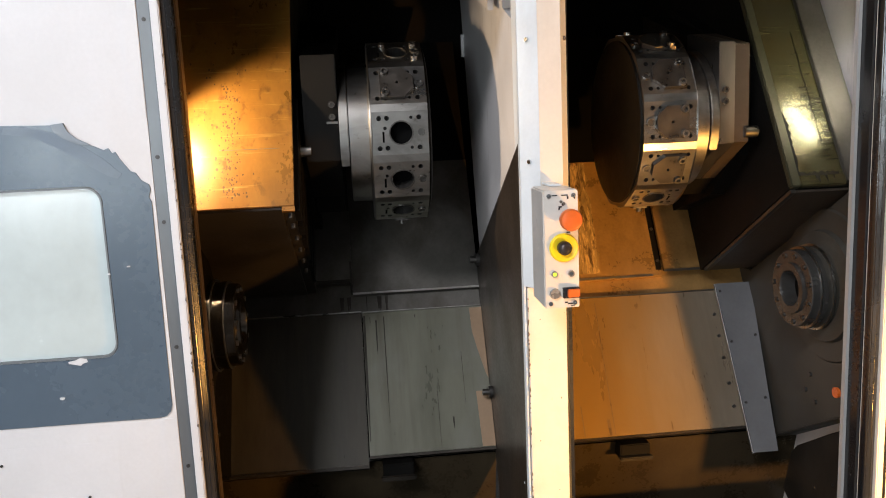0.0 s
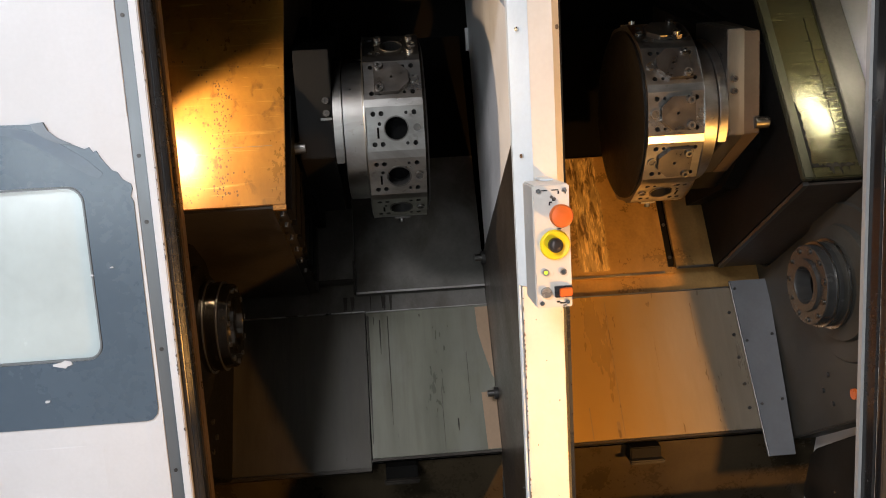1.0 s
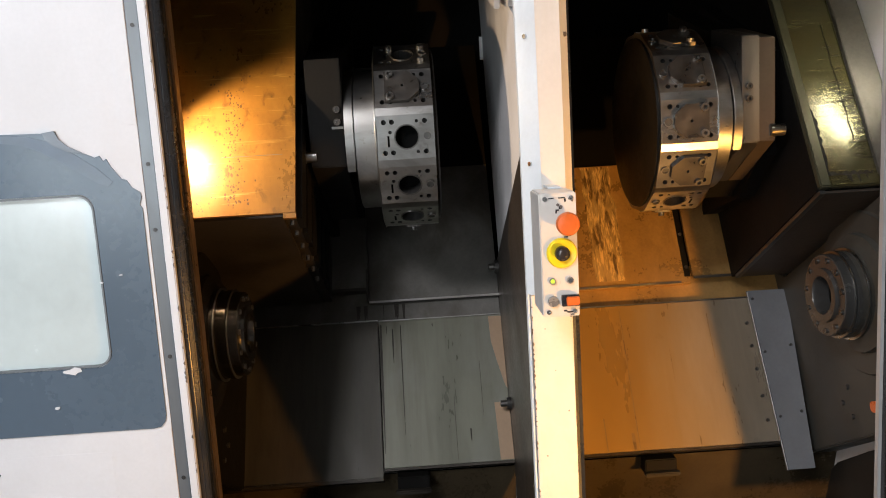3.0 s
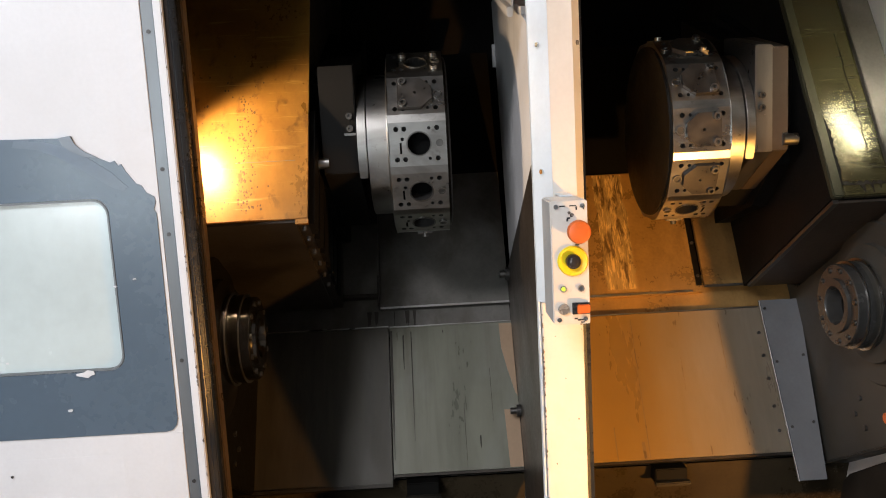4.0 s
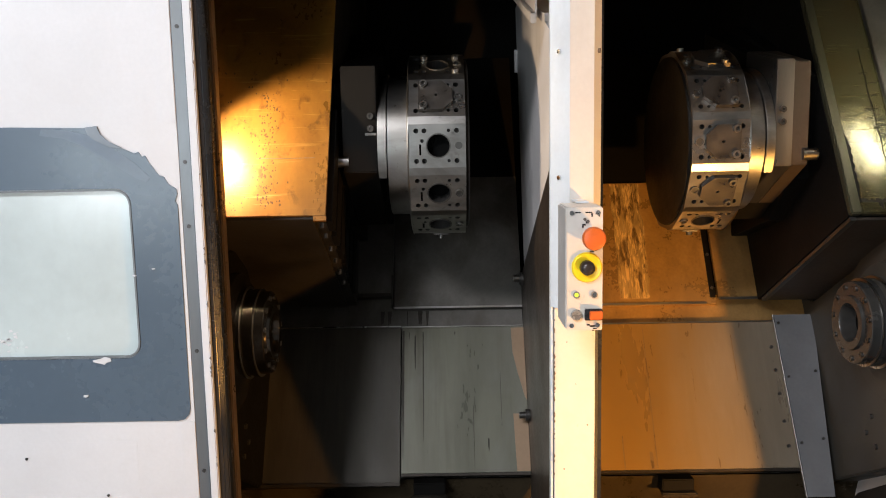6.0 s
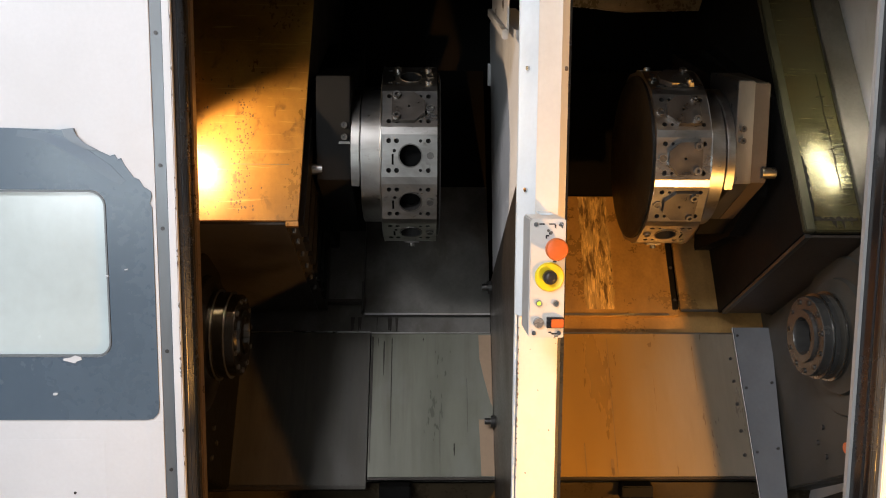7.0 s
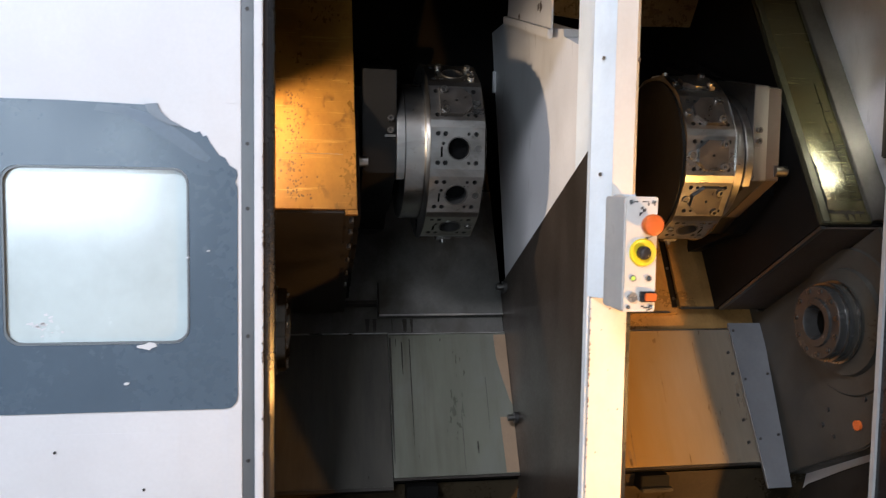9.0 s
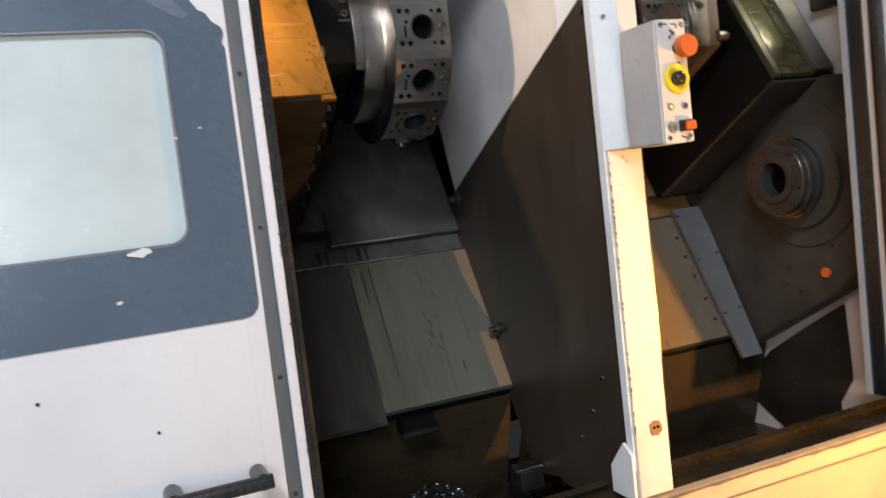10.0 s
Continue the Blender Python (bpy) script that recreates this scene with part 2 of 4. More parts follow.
M_BUTTON = material("worn_black_button", (0.06, 0.05, 0.045), 0.22, metal=0.5, vary=0.2, scale=40)
M_KNOB = material("worn_nickel", (0.34, 0.33, 0.32), 0.30, metal=0.6, vary=0.2, scale=60)
M_BLACKP = material("black_plastic", (0.02, 0.02, 0.022), 0.3)
M_CHROME = material("chrome", (0.6, 0.6, 0.6), 0.18, metal=1.0, vary=0.1)
M_CHIPS = material("oily_metal_swarf", (0.10, 0.095, 0.09), 0.3, metal=0.8, vary=0.6, scale=60)
M_PAN = material("oily_pan", (0.040, 0.030, 0.018), 0.30, metal=0.2, vary=0.5, scale=6, spots=(0.20, 0.18, 0.15), spot_scale=7, spot_level=0.74, spec=0.3)
M_CONC = material("concrete", (0.28, 0.27, 0.26), 0.7, vary=0.25, scale=2)
M_SHOP = material("shop_wall_paint", (0.55, 0.56, 0.56), 0.7, vary=0.15, scale=1.5)
M_TAN = material("tan_light_leak", (0.23, 0.15, 0.09), 0.45, metal=0.2, vary=0.15)

m_green = bpy.data.materials.new("green_indicator")
m_green.use_nodes = True
m_green.node_tree.nodes["Principled BSDF"].inputs["Base Color"].default_value = (0.35, 0.55, 0.05, 1)
m_green.node_tree.nodes["Principled BSDF"].inputs["Emission Color"].default_value = (0.55, 0.9, 0.08, 1)
m_green.node_tree.nodes["Principled BSDF"].inputs["Emission Strength"].default_value = 0.6


m_tube = bpy.data.materials.new("lamp_tube_glow")
m_tube.use_nodes = True
m_tube.node_tree.nodes["Principled BSDF"].inputs["Emission Color"].default_value = (1.0, 0.95, 0.74, 1)
m_tube.node_tree.nodes["Principled BSDF"].inputs["Emission Strength"].default_value = 90


# ---- building helpers ----
def thing(name, at, label, category, group="", kind=""):
    ob = new(name)
    ob.location = at
    return tagged(ob, label, category, group, kind)


def part(name, bm, mat, parent=None, label="", bevel=0.0, smooth=False, mat2=None):
    """Links a bmesh, given in world coordinates, as one mesh under a thing or a part."""
    bmesh.ops.remove_doubles(bm, verts=bm.verts, dist=1e-5)
    bmesh.ops.recalc_face_normals(bm, faces=bm.faces)
    if bevel:
        es = [e for e in bm.edges if len(e.link_faces) == 2 and e.calc_face_angle(0) > 0.6]
        bmesh.ops.bevel(bm, geom=es, offset=bevel, segments=2, affect="EDGES", clamp_overlap=True)
    if smooth:
        for f in bm.faces:
            f.smooth = True
        for e in bm.edges:
            e.smooth = len(e.link_faces) == 2 and e.calc_face_angle(0) < 0.7
    me = bpy.data.meshes.new(name)
    bm.to_mesh(me)
    bm.free()
    me.materials.append(mat)
    if mat2:
        me.materials.append(mat2)
    ob = new(name, me)
    if parent:
        ob.parent = parent
        if parent.parent is None:
            ob.matrix_parent_inverse = Matrix.Translation(-parent.location)
    if label:
        ob["label"] = label
    return ob


def structure(name, bm, mat, label, category, bevel=0.0):
    return tagged(part(name, bm, mat, bevel=bevel), label, category, kind="structure")


def B():
    return bmesh.new()


def box(bm, x0, x1, y0, y1, z0, z1, m=Matrix()):
    v = [bm.verts.new(m @ Vector((x, y, z))) for x in (x0, x1) for y in (y0, y1) for z in (z0, z1)]
    for f in ((0, 1, 3, 2), (4, 6, 7, 5), (0, 4, 5, 1), (2, 3, 7, 6), (0, 2, 6, 4), (1, 5, 7, 3)):
        bm.faces.new([v[i] for i in f])
    return bm


def disc(bm, c, axis, r, depth, seg=20, r2=None, inner=0.0):
    """A cylinder, cone or tube from c along axis."""
    a = Vector(axis).normalized()
    q = a.to_track_quat("Z", "Y").to_matrix()
    c = Vector(c)
    r2 = r if r2 is None else r2

    def ring(rad, h):
        return [bm.verts.new(c + q @ Vector((rad * math.cos(2 * math.pi * i / seg), rad * math.sin(2 * math.pi * i / seg), h))) for i in range(seg)]
    a0, a1 = ring(r, 0), ring(r2, depth)
    for i in range(seg):
        bm.faces.new((a0[i], a0[(i + 1) % seg], a1[(i + 1) % seg], a1[i]))
    if inner:
        b0, b1 = ring(inner, depth * 0.35), ring(inner, depth)
        for i in range(seg):
            j = (i + 1) % seg
            bm.faces.new((b0[i], b1[i], b1[j], b0[j]))
            bm.faces.new((a1[i], a1[j], b1[j], b1[i]))
        bm.faces.new(b0)
    else:
        bm.faces.new(a1)
    bm.faces.new(a0[::-1])
    return bm


def turned(bm, prof, y, z, seg=64):
    """A turned part about an axis along x; prof: (x, r) pairs."""
    rings = [[bm.verts.new((x, y + r * math.sin(2 * math.pi * i / seg), z + r * math.cos(2 * math.pi * i / seg))) for i in range(seg)] for x, r in prof]
    for a, b in zip(rings, rings[1:]):
        for i in range(seg):
            j = (i + 1) % seg
            bm.faces.new((a[i], a[j], b[j], b[i]))
    bm.faces.new(rings[0])
    bm.faces.new(rings[-1])
    return bm


def slab(bm, outer, holes, place, depth, recess=None):
    """A flat plate from a 2D outline with holes through it. place(u, v, w) gives the world point; w runs 0 to depth.
    recess: the holes end at that depth with a floor, and the plate is a face alone."""
    loops = []
    edges = []
    for loop in [outer] + holes:
        vs = [bm.verts.new(place(u, v, 0)) for u, v in loop]
        edges += [bm.edges.new((vs[i], vs[(i + 1) % len(vs)])) for i in range(len(vs))]
        loops.append(vs)
    bmesh.ops.triangle_fill(bm, use_beauty=True, use_dissolve=False, edges=edges)
    if recess is None:
        front = list(bm.faces)
        low = {v: bm.verts.new(place(u, w, depth)) for loop, pts in zip(loops, [outer] + holes) for v, (u, w) in zip(loop, pts)}
        for f in front:
            bm.faces.new([low[v] for v in reversed(f.verts)])
        for vs in loops:
            for i in range(len(vs)):
                a, b = vs[i], vs[(i + 1) % len(vs)]
                bm.faces.new((a, b, low[b], low[a]))
    else:
        for vs, pts, d in zip(loops, [outer] + holes, [depth] + recess):
            low = [bm.verts.new(place(u, w, d)) for u, w in pts]
            for i in range(len(vs)):
                j = (i + 1) % len(vs)
                f = bm.faces.new((vs[i], vs[j], low[j], low[i]))
                f.material_index = 0 if vs is loops[0] else 1
            if vs is not loops[0]:
                bm.faces.new(low).material_index = 1
    return bm


def circle(u, v, r, seg=12):
    return [(u + r * math.cos(2 * math.pi * i / seg), v + r * math.sin(2 * math.pi * i / seg)) for i in range(seg)]


def rounded(u0, u1, v0, v1, r, seg=5):
    pts = []
    for cu, cv, a in ((u1 - r, v1 - r, 0), (u0 + r, v1 - r, 90), (u0 + r, v0 + r, 180), (u1 - r, v0 + r, 270)):
        pts += [(cu + r * math.cos(radians(a + 90 * i / seg)), cv + r * math.sin(radians(a + 90 * i / seg))) for i in range(seg + 1)]
    return pts


def at_y(y0):
    return lambda u, v, w: Vector((u, y0 + w, v))


def at_x(x0, s=1):
    return lambda u, v, w: Vector((x0 + s * w, u, v))


# the slanted frame of the bed: x across, y into the bed, z up the slope
SLANT = pose(0, 2.49, 1.068, -30, 0, 0)


def sl(x, y, z):
    return SLANT @ Vector((x, y, z))


# ---- shop and enclosure ----
structure("floor", box(B(), -5, 5, -4, 5, -0.1, 0), M_CONC, "grey concrete workshop floor with stains", "floor")
structure("wall_south", box(B(), -5, 5, -4.1, -4, 0, 4.5), M_SHOP, "plain painted workshop wall", "wall")
structure("wall_west", box(B(), -5.1, -5, -4, 5, 0, 4.5), M_SHOP, "plain painted workshop wall", "wall")
structure("wall_east", box(B(), 5, 5.1, -4, 5, 0, 4.5), M_SHOP, "plain painted workshop wall", "wall")
structure("wall_north", box(B(), -5, 5, 5, 5.1, 0, 4.5), M_SHOP, "plain painted workshop wall", "wall")
structure("ceiling", box(B(), -5, 5, -4, 5, 4.5, 4.6), M_SHOP, "plain workshop ceiling", "ceiling")

XL, XR = -0.98, 2 * MID + 0.98
structure("enclosure_back", box(B(), XL, XR, 3.25, 3.30, 0.2, 2.5), M_DARK, "near-black sheet at the back of the machine, shade in its colour", "machine wall")
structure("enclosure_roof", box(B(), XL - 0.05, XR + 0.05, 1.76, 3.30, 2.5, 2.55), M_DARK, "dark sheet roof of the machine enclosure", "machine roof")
structure("enclosure_side_west", box(B(), XL - 0.05, XL, 1.76, 3.30, 0.2, 2.5), M_OILY, "dark oily side sheet of the machine enclosure", "machine wall")
structure("enclosure_side_east", box(B(), XR, XR + 0.05, 1.76, 3.30, 0.2, 2.5), M_PALE, "pale painted side sheet of the machine enclosure", "machine wall")
# Unseen header; its lower edge is set to cut the overhead lamp's light.
structure("enclosure_header", box(B(), -1.6, 2 * MID + 1.6, 1.76, 1.80, 1.955, 2.6), M_CREAM, "unseen cream header above the doors, set low to cut overhead light", "machine header")
structure("enclosure_front_west", box(B(), -1.8, -0.95, 1.80, 1.84, 0.0, 2.5), M_CREAM, "cream painted front sheet behind the sliding door", "machine wall")
structure("enclosure_front_east", box(B(), 2 * MID + 0.95, 2 * MID + 1.8, 1.80, 1.84, 0.0, 2.5), M_CREAM, "cream painted front sheet behind the sliding door", "machine wall")

# Two unseen dark sheets, added so the carriage cover reflects no pale paint.
structure("header_glare_block", box(B(), XL, XR, 1.802, 1.808, 1.96, 2.49), M_DARK, "unseen dark sheet behind the header, added to darken reflections", "machine wall")
structure("front_glare_block_west", box(B(), XL, -0.62, 1.842, 1.848, 0.5, 1.955), M_DARK, "unseen dark sheet beside the door opening, added to darken reflections", "machine wall")


def front_sill():
    t = thing("machine_sill", (MID, 1.6, 0), "cream painted machine sill with dirt along its top edge", "sill", kind="structure")
    part("sill_panel", box(B(), -1.3, 2 * MID + 1.3, 1.665, 1.70, 0.02, 0.500), M_SILL, t, bevel=0.006)
    part("sill_ledge", box(B(), -1.3, 2 * MID + 1.3, 1.701, 1.84, 0.35, 0.484), M_PAN, t, "oily inner ledge")
    rg = random.Random(17)
    xs = [-0.35 + 0.04 * i for i in range(46)]
    part("grime_line", slab(B(), [(x, 0.4995) for x in xs] + [(x, 0.4995 - rg.uniform(0.001, 0.008)) for x in reversed(xs)], [], at_y(1.6635), 0.0012), M_CHIP, t, "dark grime along the top edge")
    part("sill_groove", box(B(), -1.3, 2 * MID + 1.3, 1.662, 1.667, 0.455, 0.459), M_CHIP, t, "dark seam line")


front_sill()


# ---- sliding doors ----
def door(side):
    """side 1: the door on the left; -1: its mirror image."""
    def X(x):
        return x if side == 1 else 2 * MID - 0.010 - x
    t = thing("sliding_door", (X(-0.85), 1.66, 0.56), "white painted sliding machine door with a slate-blue film round its window" if side == 1 else
              "cream-white sliding machine door with a dark grey film panel", "machine door", "sliding machine doors")
    paint = M_DOOR if side == 1 else M_CREAM

    def pl(u, v, w):
        return Vector((X(u), 1.633 + w, v))
    win = rounded(-0.858, -0.531, 1.162, 1.492, 0.028)
    panel = part("door_panel", slab(B(), [(-1.35, 0.56), (-0.43, 0.56), (-0.43, 2.24), (-1.35, 2.24)], [win], pl, 0.035), paint, t)
    
    if side == 1:
        for z0, z1 in ((0.56, 1.024), (1.62, 2.24)):
            part("edge_fold", box(B(), -0.460, -0.4302, 1.6318, 1.634, z0, z1), M_DOOR, panel, bevel=0.0006)
    torn = [(-1.25, 1.027), (-0.462, 1.027), (-0.449, 1.030), (-0.440, 1.040), (-0.437, 1.052), (-0.4365, 1.462), (-0.441, 1.470), (-0.436, 1.484), (-0.438, 1.494), (-0.452, 1.503),
            (-0.460, 1.517), (-0.470, 1.521), (-0.487, 1.545), (-0.494, 1.559), (-0.500, 1.556), (-0.506, 1.566), (-0.515, 1.563), (-0.530, 1.570),
            (-0.548, 1.577), (-0.566, 1.588), (-0.578, 1.600), (-0.582, 1.616), (-0.60, 1.613), (-0.75, 1.617), (-1.25, 1.617)]
    if side == -1:
        torn = rounded(-1.25, -0.412, 1.033, 1.605, 0.022)
    win2 = rounded(-0.862, -0.527, 1.158, 1.496, 0.030)
    film = part("film_panel", slab(B(), torn, [win2], lambda u, v, w: Vector((X(u), 1.6305 + w, v)), 0.0022), M_DECAL, t, "slate-blue adhesive film, torn at a corner" if side == 1 else "dark grey film")
    if side == 1:
        rnd = random.Random(5)
        for u, v, s in ((-0.605, 1.153, 0.022), (-0.645, 1.083, 0.009), (-0.492, 1.338, 0.006), (-0.928, 1.125, 0.010), (-0.530, 1.325, 0.005)):
            pts = [(u + s * math.cos(a) * rnd.uniform(0.4, 1) , v + 0.45 * s * math.sin(a) * rnd.uniform(0.3, 1)) for a in [i * 0.7 for i in range(9)]]
            part("film_tear", slab(B(), pts, [], lambda u, v, w: Vector((u, 1.6285 + w, v)), 0.0012), M_DOOR, film, "scratched away patch showing white paint")
        # Paler band paints the reflected sheen on the film.
        part("film_sheen", slab(B(), [(-0.690, 1.6125), (-0.640, 1.609), (-0.600, 1.598), (-0.555, 1.5735), (-0.515, 1.545), (-0.486, 1.516), (-0.494, 1.508), (-0.512, 1.514), (-0.540, 1.532), (-0.575, 1.556), (-0.615, 1.580), (-0.650, 1.594), (-0.695, 1.600)], [],
                                 lambda u, v, w: Vector((u, 1.6297 + w, v)), 0.0006), M_SHEEN, film, "paler band painting the sheen along a film crease")
        part("film_curl", slab(B(), [(-0.583, 1.6165), (-0.576, 1.601), (-0.560, 1.586), (-0.535, 1.5735), (-0.56, 1.576), (-0.585, 1.588), (-0.60, 1.60), (-0.605, 1.614)], [],
                               lambda u, v, w: Vector((u, 1.6265 + w, v)), 0.0025), M_FOLD, film, "lighter curled edge of the film")
    part("window_pane", slab(B(), rounded(-0.870, -0.519, 1.150, 1.504, 0.03), [], lambda u, v, w: Vector((X(u), 1.639 + w, v)), 0.008), M_GLASS, t, "milky scratched plastic pane")
    if side == 1:
        rc = random.Random(21)
        for i in range(16):
            u, v, q = -0.80 + rc.gauss(0, 0.02), 1.192 + rc.gauss(0, 0.012), rc.uniform(0.003, 0.008)
            part("pane_scratch", slab(B(), [(u, v), (u + q, v + q * rc.uniform(-0.6, 0.9)), (u + q * 0.7, v + q * 0.8), (u - q * 0.2, v + q * 0.5)], [], lambda u, v, w: Vector((u, 1.6384 + w, v)), 0.0004), M_DOOR, t, "whitish scratch mark")
    ring = part("window_gasket", slab(B(), rounded(-0.861, -0.528, 1.159, 1.495, 0.030), [rounded(-0.8575, -0.5315, 1.1625, 1.4915, 0.028)], lambda u, v, w: Vector((X(u), 1.6295 + w, v)), 0.009), M_TRIM, t, "grey window seal")
    # edge build-up: grey cover strip, white lip, rubber seal
    a, b = sorted((X(-0.430), X(-0.406)))
    part("edge_strip", box(B(), a, b, 1.634, 1.67, 0.56, 2.24), M_TRIM if side == 1 else M_CREAM, t, "grey edge strip with screws", bevel=0.001)
    if side == -1:
        a, b = sorted((X(-0.4095), X(-0.4045)))
        part("edge_groove", box(B(), a, b, 1.6285, 1.6345, 0.56, 2.24), M_RUBBER, t, "dark groove beside the edge")
    for z in (0.72, 0.92, 1.17, 1.42, 1.545, 1.80, 2.05) if side == 1 else ():
        part("strip_screw", disc(B(), (X(-0.418), 1.634, z), (0, -1, 0), 0.004, 0.0015, 10), M_BLACKO, t)
    a, b = sorted((X(-0.4055), X(-0.389)))
    part("edge_lip", box(B(), a, b, 1.630, 1.70, 0.56, 2.24), paint, t, "white chipped edge lip", bevel=0.002)
    if side == 1:
        rl = random.Random(23)
        for i in range(26):
            z, w, h = rl.choice((0.82, 0.98, 1.12, 1.20, 1.36, 1.47, 1.74)) + rl.gauss(0, 0.045), rl.uniform(0.0008, 0.0035), rl.uniform(0.001, 0.006)
            part("paint_chip", slab(B(), [(-0.3888, z - h), (-0.3888 - w * rl.uniform(0.3, 0.8), z - h * 0.5), (-0.3888 - w, z + h * rl.uniform(-0.2, 0.4)), (-0.3888 - w * rl.uniform(0.2, 0.7), z + h * 0.7), (-0.3888, z + h)], [], lambda u, v, w: Vector((u, 1.6288 + w, v)), 0.0016), M_CHIP, t)
    rub = B()
    pts = [(-0.389, 1.642), (-0.378, 1.636), (-0.369, 1.642), (-0.366, 1.655), (-0.370, 1.668), (-0.380, 1.674), (-0.389, 1.674)]
    slab(rub, pts, [], lambda u, v, w: Vector((X(u), v, 0.56 + w)), 1.68)
    part("rubber_seal", rub, M_RUBBER, t, "black rubber edge seal", bevel=0.002, smooth=True)
    a, b = sorted((X(-0.404), X(-0.383)))
    part("inner_frame", box(B(), a, b, 1.70, 1.755, 0.56, 2.24), M_RUBBER, t, "dark inner frame")
    a, b = sorted((X(-0.3825), X(-0.378 if side == 1 else -0.375)))
    part("inner_strip", box(B(), a, b, 1.739 if side == -1 else 1.728, 1.752, 0.56, 2.24), M_BRASS if side == 1 else M_STRIP, t, "oily metal wiper strip")
    a, b = sorted((X(-1.35), X(-0.404)))
    # Unseen sheet, made near-black to keep bounced light off the carriage cover.
    part("back_sheet", slab(B(), [(-1.35, 0.56), (-0.41, 0.56), (-0.41, 2.24), (-1.35, 2.24)], [win], lambda u, v, w: Vector((X(u), 1.735 + w, v)), 0.012), M_DARK, t, "dark inner sheet")
    if side == 1:
        h = part("door_handle", disc(B(), (-0.625, 1.575, 0.772), (1, 0, 0.0), 0.012, 0.165, 16), M_BLACKP, t, "black bar handle", smooth=True)
        for x in (-0.61, -0.475):
            part("handle_foot", disc(B(), (x, 1.575, 0.772), (0, 1, 0), 0.014, 0.06, 14), M_BLACKP, h, smooth=True)
        part("repair_plate", box(B(), -0.785, -0.55, 1.6326, 1.634, 0.70, 0.985), M_DOOR, t, "white riveted patch plate", bevel=0.0008)
        for x, z in ((-0.777, 0.951), (-0.616, 0.871)):
            part("rivet", disc(B(), (x, 1.632, z), (0, -1, 0), 0.0028, 0.002, 10), M_BLACKO, t)
    return t


door(1)
door(-1)


# ---- centre post and control box ----
def centre_post():
    t = thing("centre_post", (0.345, 1.72, 0.53), "chipped cream and grey steel post between the door openings", "machine post")
    part("lower_face", box(B(), 0.300, 0.384, 1.680, 1.7065, 0.505, 1.236), M_CREAM, t, "cream chipped lower face", bevel=0.002)
    part("core", box(B(), 0.312, 0.372, 1.736, 1.84, 0.40, 2.25), M_GREYPOST, t, "grey inner post")
    part("left_flank", slab(B(), [(0.2985, 1.706), (0.294, 1.684), (0.325, 1.640), (0.329, 1.644), (0.302, 1.688)], [], lambda u, v, w: Vector((u, v, 1.237 + w)), 1.003), M_GREYPOST, t, "grey-white bevelled flank")
    part("front_face", slab(B(), [(0.325, 1.646), (0.3255, 1.6395), (0.372, 1.6415), (0.372, 1.648)], [], lambda u, v, w: Vector((u, v, 1.237 + w)), 1.003), M_CREAM, t, "cream front face")
    part("right_flank", slab(B(), [(0.372, 1.648), (0.372, 1.6415), (0.392, 1.676), (0.390, 1.72), (0.386, 1.72), (0.387, 1.678)], [], lambda u, v, w: Vector((u, v, 1.237 + w)), 1.003), M_CREAM, t, "cream bevelled flank")
    part("seal_strip", box(B(), 0.3935, 0.401, 1.70, 1.735, 0.58, 2.24), M_RUBBER, t, "dark seal strip")
    part("left_trim", box(B(), 0.2935, 0.2985, 1.684, 1.706, 0.565, 2.24), M_GREYPOST, t, "grey-white side trim", bevel=0.001)
    part("foot_plate", slab(B(), [(1.682, 0.502), (1.762, 0.502), (1.762, 0.560), (1.710, 0.622), (1.682, 0.600)], [], at_x(0.2862), 0.007), M_GREYPOST, t, "grey foot gusset")
    for x, y, z in ((0.309, 1.661, 1.742), (0.306, 1.666, 2.02), (0.309, 1.661, 1.50)):
        part("post_screw", disc(B(), (x, y, z), (-0.85, -0.53, 0), 0.0045, 0.004, 12), M_CHROME, t, smooth=True)
    part("post_screw", disc(B(), (0.383, 1.661, 1.742), (0.85, -0.53, 0), 0.0045, 0.004, 12), M_CHIP, t)
    rust = part("rust_patch", slab(B(), [(0.352 + 0.0155 * k * math.cos(a * 0.4488), 0.648 + 0.017 * k * math.sin(a * 0.4488)) for a, k in enumerate((1, 0.92, 1.05, 0.88, 1.0, 0.95, 1.1, 0.9, 1.0, 1.12, 0.9, 1.04, 0.93, 1.06))], [], at_y(1.678), 0.0025), M_RUSTP, t, "rusty patch round two bolt holes")
    for x in (0.347, 0.357):
        part("bolt_hole", disc(B(), (x, 1.678, 0.65), (0, -1, 0), 0.0035, 0.001, 10), M_HOLE, rust)
    rnd = random.Random(11)
    for i in range(46):
        z = rnd.choice((0.66, 0.78, 0.83, 0.95, 1.05, 1.12)) + rnd.gauss(0, 0.035)
        w, h = rnd.uniform(0.0006, 0.0032), rnd.uniform(0.0008, 0.006)
        pts = [(0.2998, z - h), (0.3002 + w * rnd.uniform(0.2, 0.6), z - h * rnd.uniform(0.4, 0.9)), (0.3002 + w, z - h * rnd.uniform(-0.2, 0.3)), (0.3002 + w * rnd.uniform(0.4, 0.9), z + h * 0.5), (0.3002 + w * rnd.uniform(0.1, 0.4), z + h), (0.2998, z + h)]
        part("paint_chip", slab(B(), pts, [], at_y(1.6782), 0.002), M_CHIP, t)
    for i in range(9):
        x, z, q = rnd.uniform(0.308, 0.380), rnd.uniform(0.62, 1.22), rnd.uniform(0.0006, 0.0018)
        part("paint_chip", slab(B(), [(x + q * rnd.uniform(0.6, 1.3) * math.cos(a * 1.05), z + q * rnd.uniform(0.6, 1.6) * math.sin(a * 1.05)) for a in range(6)], [], at_y(1.6786), 0.0012), M_CHIP, t)


